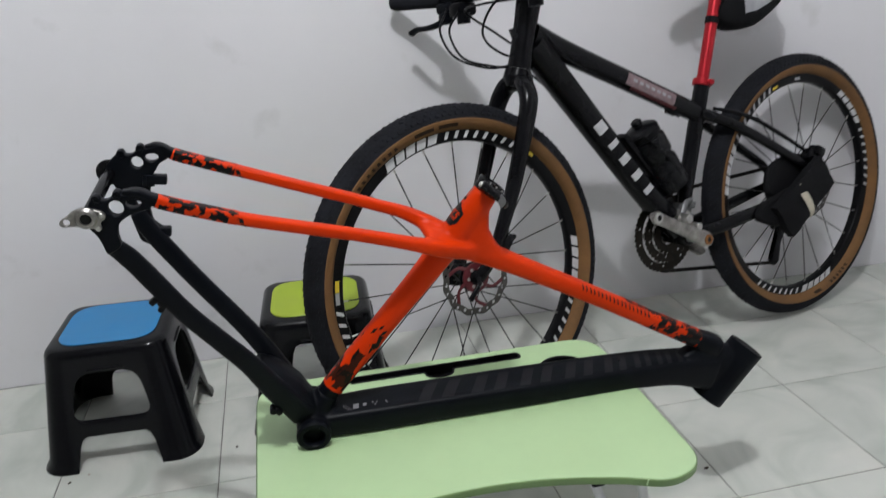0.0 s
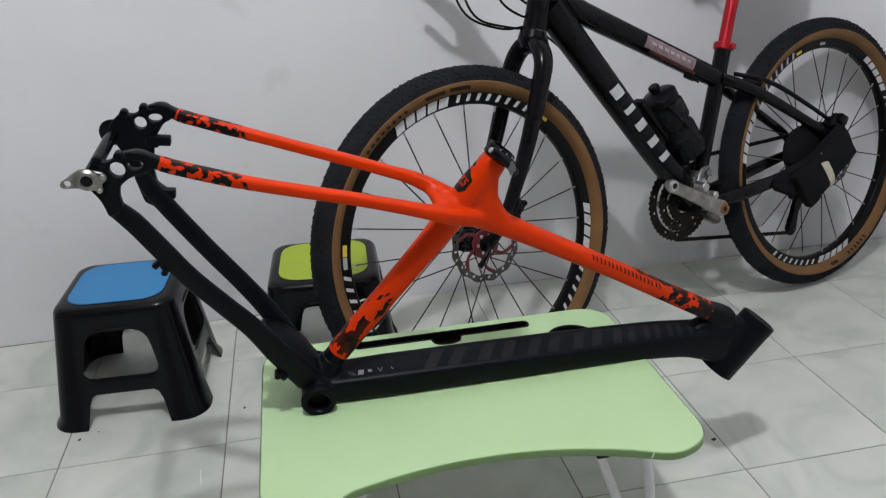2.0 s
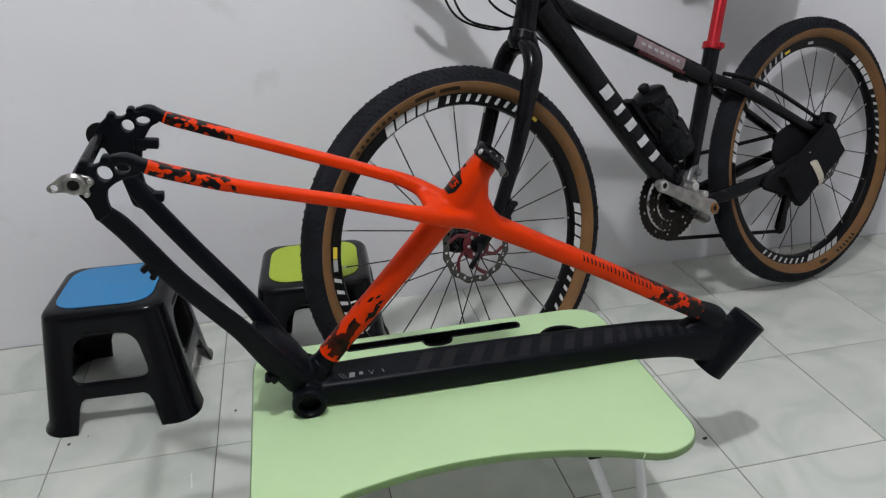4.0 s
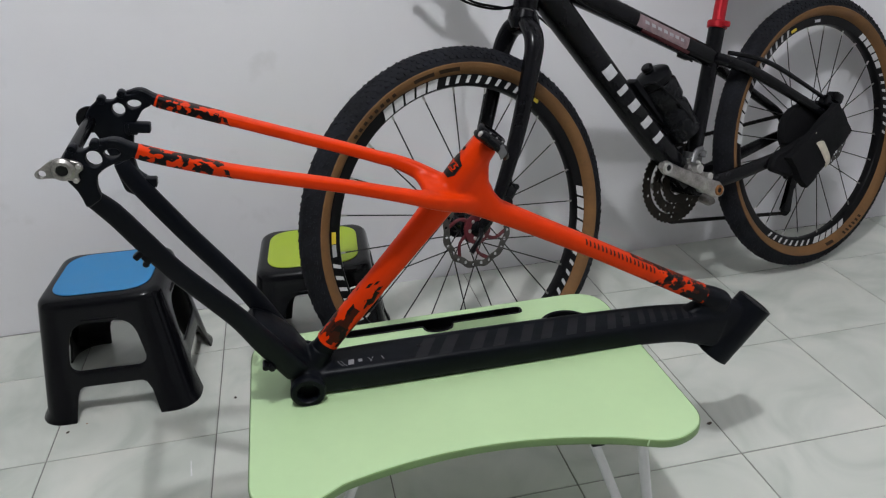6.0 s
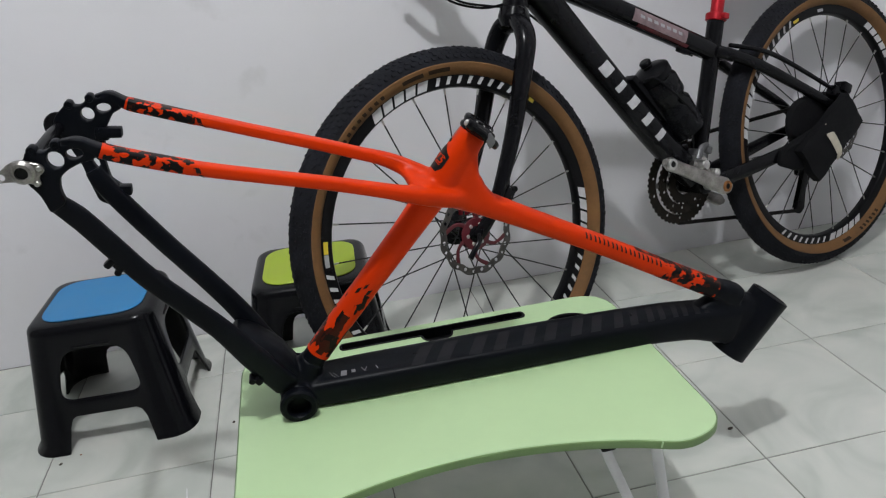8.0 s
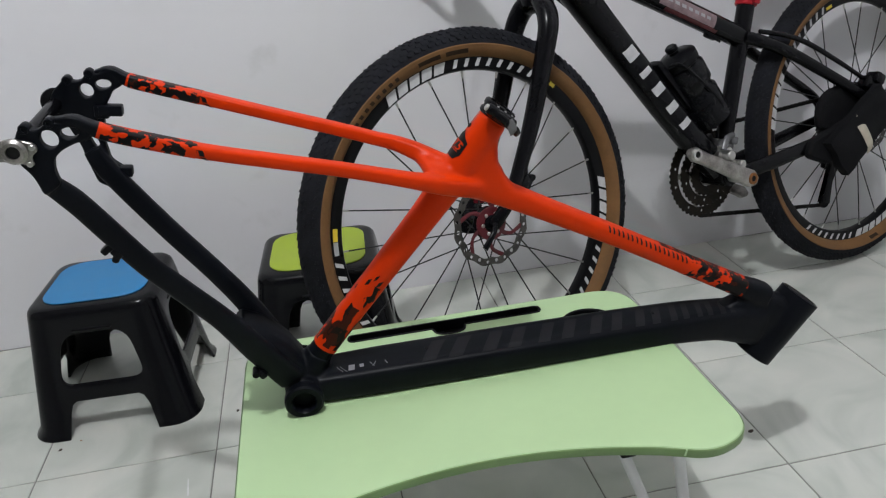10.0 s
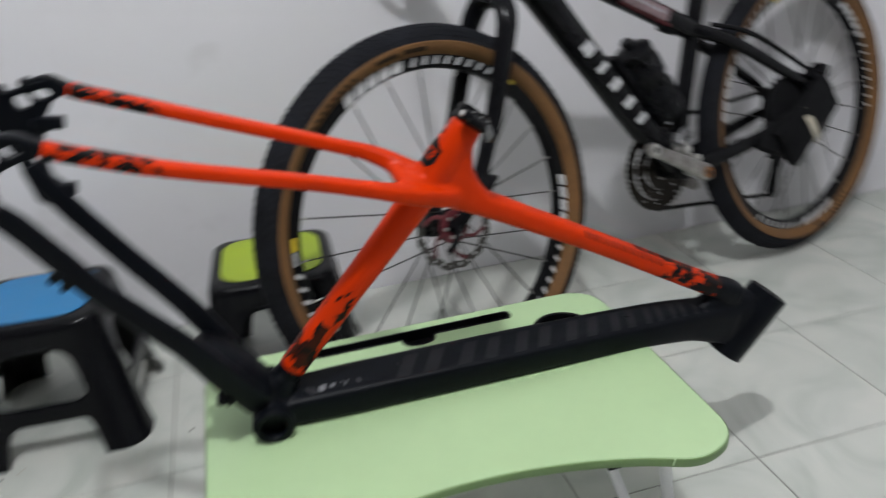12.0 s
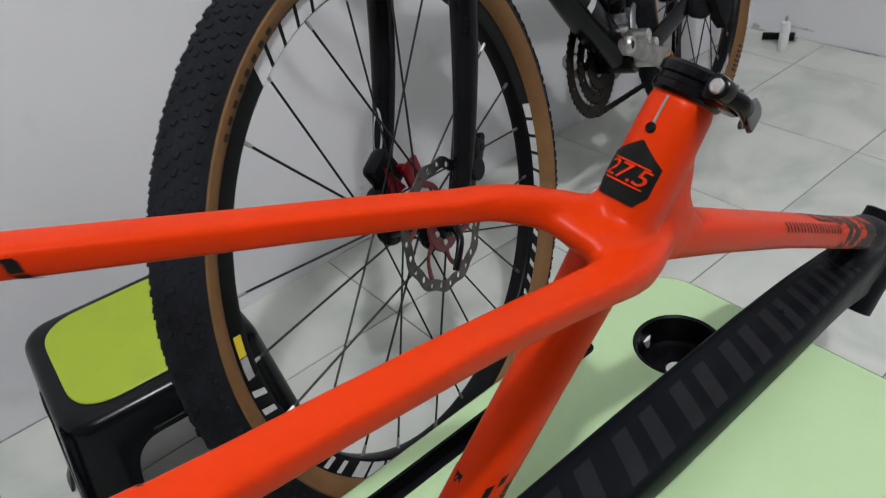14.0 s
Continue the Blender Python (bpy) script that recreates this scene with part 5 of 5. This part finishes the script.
    # black disc as the shade inside the pedal hole
    part("pedal_thread", disc(0.0065, -0.0015, 0.002, 20), M_BLACKP_HOLE, arm, at=Matrix.Translation(e + Vector((0, -0.0085, 0))))
    crank_arm(1, -1)
    part("crank_axle", disc(0.012, -0.078, 0.08, 20), M_STEEL, bk, at=pose(0.588, 0, 0.300))
    for r, y, nt in ((0.094, 0.044, 46), (0.070, 0.037, 34), (0.047, 0.031, 23)):
        out = []
        for k in range(nt):
            for da, dr in ((-0.32, -0.0012), (-0.16, 0.0016), (0.16, 0.0016), (0.32, -0.0012)):
                ang = 2 * math.pi * (k + da) / nt
                out.append(Vector(((r + dr) * math.cos(ang), (r + dr) * math.sin(ang))))
        holes = [ring2((r - 0.013) * math.cos(radians(72 * k + o)), (r - 0.013) * math.sin(radians(72 * k + o)), 0.0034, n=8) for k in range(5) for o in (18, 46)] if r > 0.05 else []
        part("chainring", plate(out, holes + [ring2(0, 0, r - 0.021, n=40)], 0.003, 0.0004), M_RING, bk, "grimy black toothed chainring", at=pose(0.588, y, 0.300) @ STAND)
    for k in range(5):
        ang = radians(72 * k + 30)
        part("spider_arm", tube([(0.588, 0.040, 0.300), (0.588 + 0.074 * math.cos(ang), 0.041, 0.300 + 0.074 * math.sin(ang))], [(0.010, 0.004), (0.006, 0.003)], seg=10), M_ALU, bk)
    for r, y in ((0.076, 0.028), (0.069, 0.032), (0.061, 0.036), (0.053, 0.040), (0.045, 0.044), (0.037, 0.048), (0.030, 0.052), (0.024, 0.056)):
        nt = int(r * 400)
        out = [Vector(((r + dr) * math.cos(2 * math.pi * (k + da) / nt), (r + dr) * math.sin(2 * math.pi * (k + da) / nt))) for k in range(nt) for da, dr in ((-0.25, -0.002), (0, 0.002), (0.25, -0.002))]
        part("sprocket", plate(out, [ring2(0, 0, 0.016, n=20)], 0.002, 0.0003), M_CHAIN, bk, "oily steel sprocket", at=pose(1.005, y, 0.345) @ STAND)

    def chain_run(p0, p1):
        bm = bmesh.new()
        p0, p1 = Vector(p0), Vector(p1)
        n = int((p1 - p0).length / 0.0127)
        ang = math.atan2((p1 - p0).z, (p1 - p0).x)
        for k in range(n):
            c = p0.lerp(p1, (k + 0.5) / n)
            w = 0.0026 if k % 2 else 0.0036
            vs = [bm.verts.new(c + Matrix.Rotation(-ang, 3, "Y") @ Vector((x * 0.0075, y * w, z * h))) for y in (-1, 1) for x, z, h in ((-1, -1, 0.0042), (-0.5, -1, 0.0044), (0, -1, 0.0030), (0.5, -1, 0.0044), (1, -1, 0.0042), (1, 1, 0.0042), (0.5, 1, 0.0044), (0, 1, 0.0030), (-0.5, 1, 0.0044), (-1, 1, 0.0042))]
            bm.faces.new(vs[:10]), bm.faces.new(vs[10:][::-1])
            for i in range(10):
                bm.faces.new((vs[i], vs[(i + 1) % 10], vs[10 + (i + 1) % 10], vs[10 + i]))
        return bm
    for p0, p1 in (((0.575, 0.043, 0.2075), (0.968, 0.047, 0.138)), ((0.590, 0.043, 0.394), (1.000, 0.040, 0.396)), ((0.985, 0.047, 0.150), (1.010, 0.045, 0.215))):
        part("chain", chain_run(p0, p1), M_CHAIN, bk, "oily black chain", smooth=0)
    der = part("rear_derailleur", joined((box(0.045, 0.03, 0.05, 0.008), pose(1.012, 0.062, 0.285, 0, 20, 0)), (box(0.03, 0.02, 0.06, 0.006), pose(1.008, 0.055, 0.25, 0, 10, 0))), M_GLOSS, bk, "black rear derailleur")
    for y in (0.041, 0.053):
        part("cage_plate", tube([(1.012, y, 0.225), (0.994, y, 0.19), (0.978, y, 0.142)], [(0.014, 0.0012), (0.010, 0.0012), (0.015, 0.0012)], seg=12), M_GLOSS, der)
    for x, z in ((1.010, 0.222), (0.980, 0.145)):
        part("jockey_wheel", disc(0.0165, -0.003, 0.003, 22), M_PLASTIC, der, at=pose(x, 0.047, z))
    fd = joined((box(0.05, 0.012, 0.02, 0.004), pose(0.580, 0.028, 0.372, 0, -10, 0)), (box(0.03, 0.04, 0.03, 0.007), pose(0.604, 0.006, 0.350)), (disc(0.022, -0.01, 0.012, 20, "z"), pose(0.606, 0, 0.360, 0, 17, 0)))
    f = part("front_derailleur", fd, M_LEVER, bk, "dull grey front derailleur")
    part("clamp_screw", disc(0.005, -0.02, -0.012, 12), M_STEEL, f, at=pose(0.598, -0.004, 0.350))
    part("derailleur_spring", lathe([(0.0001, -0.020), (0.012, -0.020), (0.014, -0.017), (0.014, 0.010), (0.010, 0.014), (0.0001, 0.014)], 24), M_STEEL, f, at=pose(0.574, -0.026, 0.352))
    part("cable_anchor", box(0.018, 0.012, 0.016, 0.003), M_LEVER, f, at=pose(0.614, -0.022, 0.370, 0, 20, 0))
    part("derailleur_link", box(0.03, 0.014, 0.045, 0.005), M_PLASTIC, f, at=pose(0.590, -0.026, 0.334, 0, 30, 0))
    part("derailleur_body", tube([(0.532, -0.052, 0.356), (0.552, -0.058, 0.342), (0.574, -0.056, 0.324), (0.590, -0.050, 0.312)], [(0.010, 0.009), (0.016, 0.012), (0.013, 0.012), (0.010, 0.008)], seg=16), M_ALU, f, "worn silver derailleur body")
    part("pivot_barrel", disc(0.0105, -0.022, 0.014, 20, bev=0.002), M_STEEL, f, at=pose(0.548, -0.058, 0.354))
    part("pivot_barrel", disc(0.0085, -0.016, 0.014, 20, bev=0.002), M_STEEL, f, at=pose(0.580, -0.062, 0.330))
    part("cable_arm", tube([(0.556, -0.050, 0.362), (0.572, -0.046, 0.382), (0.596, -0.040, 0.386)], [(0.007, 0.005), (0.008, 0.005), (0.006, 0.004)], seg=12), M_LEVER, f)
    cage = []
    for sy in (-1, 1):
        cage.append(tube([(0.455, sy * 0.02, 0.545), (0.475, sy * 0.036, 0.545), (0.535, sy * 0.041, 0.49), (0.575, sy * 0.038, 0.44), (0.560, sy * 0.012, 0.405), (0.53, 0, 0.405)], [0.0028] * 6, seg=8))
    cage.append(box(0.014, 0.03, 0.13, 0.003, at=(0, 0, 0)))
    bmesh.ops.transform(cage[-1], matrix=pose(0.4775, 0, 0.505, 0, -38, 0), verts=cage[-1].verts)
    part("bottle_cage", joined(*cage), M_PLASTIC, bk, "black bottle cage")
    part("rear_caliper", joined((box(0.055, 0.026, 0.028, 0.006), pose(0, 0, 0, 0, 30, 0)), (box(0.03, 0.03, 0.024, 0.005), pose(0.012, -0.006, 0.012, 0, 30, 0))), M_GLOSS, bk, "black rear disc brake caliper", at=pose(0.995, -0.062, 0.422))
    part("brake_hose", tube([(0.70, -0.026, 0.580), (0.76, -0.042, 0.562), (0.82, -0.050, 0.535), (0.90, -0.058, 0.486), (0.97, -0.062, 0.442)], [0.0048, 0.0055, 0.0055, 0.005, 0.0045], seg=12), M_GLOSS, bk, "black brake hose in a sleeve")
    return bk


bicycle()


def hung(name, m, label, category):
    return thing(name, BIKE @ m, label, category)


# bottle in the cage, dark pouch at the rear axle, bag under the saddle
bt = hung("water_bottle", pose(0.578, 0, 0.420, 0, -31, 0) @ Matrix.Diagonal((1.12, 1.12, 0.96, 1)), "smoky black plastic sports bottle in the cage", "bottle")
part("body", capped(lathe([(0.012, 0.001), (0.032, 0.0), (0.038, 0.004), (0.038, 0.075), (0.033, 0.083), (0.033, 0.092), (0.038, 0.10), (0.038, 0.138), (0.033, 0.148), (0.029, 0.152)], 36, "z")), M_BOTTLE, bt)
cp = part("cap", capped(lathe([(0.0325, 0.150), (0.0355, 0.153), (0.0355, 0.168), (0.030, 0.173), (0.016, 0.178), (0.014, 0.179)], 36, "z")), M_PLASTIC, bt, "black screw cap")
part("nozzle", capped(lathe([(0.009, 0.178), (0.009, 0.184), (0.011, 0.186), (0.011, 0.194), (0.008, 0.197)], 20, "z")), M_PLASTIC, cp)

pouch = hung("axle_pouch", pose(0.932, -0.084, 0.336, 0, -32, 0), "square black fabric pouch strapped beside the rear axle", "pouch")
pb = bmesh.new()
for j in range(2):
    for i in range(9):
        for k in range(7):
            x, z = i / 8 * 2 - 1, k / 6 * 2 - 1
            puff = 0.009 + 0.010 * (1 - abs(x) ** 4) * (1 - abs(z) ** 4) + 0.002 * math.sin(9 * x + 4 * z)
            pb.verts.new((x * 0.098 + 0.003 * math.sin(5 * z), (-1, 1)[j] * puff, z * 0.048 * (1 - 0.05 * x)))
pb.verts.ensure_lookup_table()
for j in range(2):
    for i in range(8):
        for k in range(6):
            q = [j * 63 + a * 7 + b for a, b in ((i, k), (i + 1, k), (i + 1, k + 1), (i, k + 1))]
            pb.faces.new([pb.verts[n] for n in (q if j else q[::-1])])
rim_i = [i * 7 for i in range(9)] + [56 + k for k in range(1, 7)] + [i * 7 + 6 for i in range(7, -1, -1)] + [k for k in range(5, 0, -1)]
for a, b in zip(rim_i, rim_i[1:] + rim_i[:1]):
    pb.faces.new([pb.verts[n] for n in (a, b, 63 + b, 63 + a)])
bmesh.ops.recalc_face_normals(pb, faces=pb.faces)
part("body", pb, M_FABRIC, pouch)
strap_loop = [(-0.014, -0.0200 + 0.009 * (abs(z) / 0.046) ** 3, z - 0.004) for z in (-0.047, -0.03, -0.01, 0.01, 0.03, 0.047)]
part("strap", tube(strap_loop, [(0.0012, 0.0105)] * 6, side=(1, 0, 0), power=4), M_STRAP, pouch, "beige cloth strap")
ca, sa = math.cos(radians(32)), math.sin(radians(32))
flap = rounded([((u - 0.955) * ca + (v - 0.334) * sa, -(u - 0.955) * sa + (v - 0.334) * ca) for u, v in ((0.80, 0.300), (0.815, 0.335), (0.86, 0.345), (0.93, 0.360), (0.95, 0.33), (0.93, 0.29), (0.87, 0.270))], 0.014, 3)
part("flap", plate(flap, (), 0.020, 0.006), M_FABRIC, pouch, "loose black cloth flap", at=pose(0, 0.030, 0) @ STAND)
# added black plate that fills the dark area around the sprockets
dark_filler = rounded([((u - 0.932) * ca + (v - 0.336) * sa, -(u - 0.932) * sa + (v - 0.336) * ca) for u, v in ((0.838, 0.350), (0.840, 0.398), (0.866, 0.428), (0.935, 0.438), (1.000, 0.428), (0.985, 0.370), (0.930, 0.325))], 0.016, 3)
part("dark_filler", plate(dark_filler, (), 0.018, 0.006), M_FABRIC, pouch, "added black filler for the dark area around the sprockets", at=pose(0, 0.048, 0) @ STAND)

sb = hung("saddle_bag", pose(0.755, 0, 0.80), "black saddle bag with a grey reflective strip under the saddle", "bag")
bag = Tube([(0.0, 0, 0.015), (0.03, 0, 0.0), (0.09, 0, 0.005), (0.16, 0, 0.035), (0.20, 0, 0.062)], [(0.025, 0.022), (0.048, 0.036), (0.052, 0.044), (0.046, 0.046), (0.028, 0.034)], power=2.8)
part("body", bag.mesh(24), M_FABRIC, sb)
part("reflective_strip", bag.patch(0.34, 0.72, -78, -100, 0.0008), M_LGREY, sb, "grey reflective strip")

# ---------------------------------------------------------------- small things by the far corner
bo = thing("glue_bottle", pose(1.905, 0.372, 0, 0, 0, 20) @ Matrix.Scale(0.80, 4), "slim white plastic bottle standing on the tiles", "bottle")
part("body", capped(lathe([(0.0125, 0.0), (0.0145, 0.002), (0.0145, 0.085), (0.013, 0.091), (0.006, 0.096)], 28, "z")), M_WHITE, bo)
part("nozzle", capped(lathe([(0.0055, 0.095), (0.0045, 0.106), (0.0035, 0.110)], 16, "z")), M_LGREY, bo, "pale grey nozzle")
tl = thing("small_torch", pose(1.957, 0.412, 0.0112, 0, 0, -62) @ Matrix.Scale(0.90, 4), "small black torch lying on the tiles by the wall", "torch")
part("barrel", capped(lathe([(0.009, -0.045), (0.0105, -0.043), (0.0105, 0.012), (0.0125, 0.018), (0.0125, 0.040), (0.011, 0.042)], 24, "x")), M_PLASTIC, tl)
part("lens_ring", capped(lathe([(0.0115, 0.040), (0.0125, 0.042), (0.0125, 0.047), (0.010, 0.048)], 24, "x")), M_STEEL, tl, "steel lens ring")

for x, y, r in ((0.912, -0.219, 0.0055), (0.032, 0.110, 0.004), (-0.287, 0.082, 0.0045), (-0.255, 0.100, 0.002)):
    rnd = random.Random(int(r * 1e4))
    cr = thing("crumb", pose(x, y, 0.0001, 0, 0, rnd.uniform(0, 180)), "tiny dark crumb of dirt on the tiles", "crumb", "crumbs on the floor")
    part("body", plate([Vector((r * rnd.uniform(0.6, 1.1) * math.cos(a), r * rnd.uniform(0.4, 0.8) * math.sin(a))) for a in [2 * math.pi * k / 9 for k in range(9)]], (), 0.0015, 0.0004), M_BRASS if r < 0.003 else M_CRUMB, cr)
sc = thing("scuff_mark", pose(-0.040, -0.090, 0.00005, 0, 0, 6), "faint white scuff on the tiles", "mark")
part("smear", plate(rounded([(-0.0016, -0.022), (0.0016, -0.022), (0.0010, 0.022), (-0.0006, 0.022)], 0.001, 3), (), 0.0002, 0.00005), M_WHITE, sc)

def ragged(length, w0, w1, seed, n=40):
    """A flat ragged strip along x, for a joint line or a smear."""
    rnd = random.Random(seed)
    bm = bmesh.new()
    rows = []
    for i in range(n + 1):
        ease = min(1, 6 * i / n, 6 * (1 - i / n)) ** 0.7
        w = rnd.uniform(w0, w1) * max(0.08, ease)
        rows.append([bm.verts.new((length * i / n, k * w + (0.0006 * rnd.uniform(-1, 1) if k else 0), 0)) for k in (0, 1)])
    for x, z in zip(rows, rows[1:]):
        bm.faces.new((x[0], z[0], z[1], x[1]))
    return bm


# dark ragged lines in the joints along the walls, faint smears above them
for x0, x1, w0, w1, seed in ((-1.60, -0.36, 0.0022, 0.0046, 1), (-0.10, 0.16, 0.0008, 0.0022, 2), (0.62, 0.98, 0.0006, 0.0022, 3), (1.30, 1.94, 0.0008, 0.0030, 4)):
    part("joint_line", ragged(x1 - x0, w0, w1, seed, 60), M_DARK_JOINT, floor, at=Matrix.Translation(-floor.location) @ pose(x0, WALL_Y - 0.0005, 0.0005, 180, 0, 0))
for y0, y1, w0, w1, seed in ((0.40, 0.24, 0.0010, 0.0030, 5), (0.25, 0.17, 0.0030, 0.0065, 6), (0.17, -0.60, 0.0010, 0.0026, 7), (0.516, 0.47, 0.002, 0.006, 8)):
    part("joint_line", ragged(y0 - y1, w0, w1, seed), M_DARK_JOINT, floor, at=Matrix.Translation(-floor.location) @ pose(WALL_X - 0.0005, y0, 0.0005, 0, 0, -90) @ pose(0, 0, 0, 180, 0, 0))
right = bpy.data.objects["wall_right"]
for y0, z0, ln, w0, w1, seed in ((0.425, 0.024, 0.085, 0.003, 0.008, 9), (0.512, 0.004, 0.022, 0.006, 0.014, 10)):
    part("wall_smear", ragged(ln, w0, w1, seed, 24), M_SMUDGE, right, at=Matrix.Translation(-right.location) @ pose(WALL_X - 0.0006, y0, z0, 0, -90, 0) @ pose(0, 0, 0, 0, 0, -90))

# ---------------------------------------------------------------- floor tiles, one by one
JOINT = 0.0022
tile_me = None
for i in range(-8, 7):
    for j in range(-17, 2):
        x0, x1 = max(i * T + JOINT / 2, LEFT_X + 0.001), min((i + 1) * T - JOINT / 2, WALL_X - 0.001)
        y0, y1 = max(j * T + JOINT / 2, BACK_Y + 0.001), min((j + 1) * T - JOINT / 2, WALL_Y - 0.001)
        if x1 - x0 < 0.01 or y1 - y0 < 0.01:
            continue
        full = x1 - x0 > T - JOINT - 1e-4 and y1 - y0 > T - JOINT - 1e-4
        if full and tile_me:
            ob = new("tile", tile_me)
        else:
            ob = link("tile", box(x1 - x0, y1 - y0, 0.006, 0.0007, seg=1), M_TILE, smooth=0)
            if full:
                tile_me = ob.data
        ob.parent = floor
        ob.matrix_parent_inverse = Matrix.Identity(4)
        ob.location = Vector(((x0 + x1) / 2, (y0 + y1) / 2, -0.003)) - floor.location
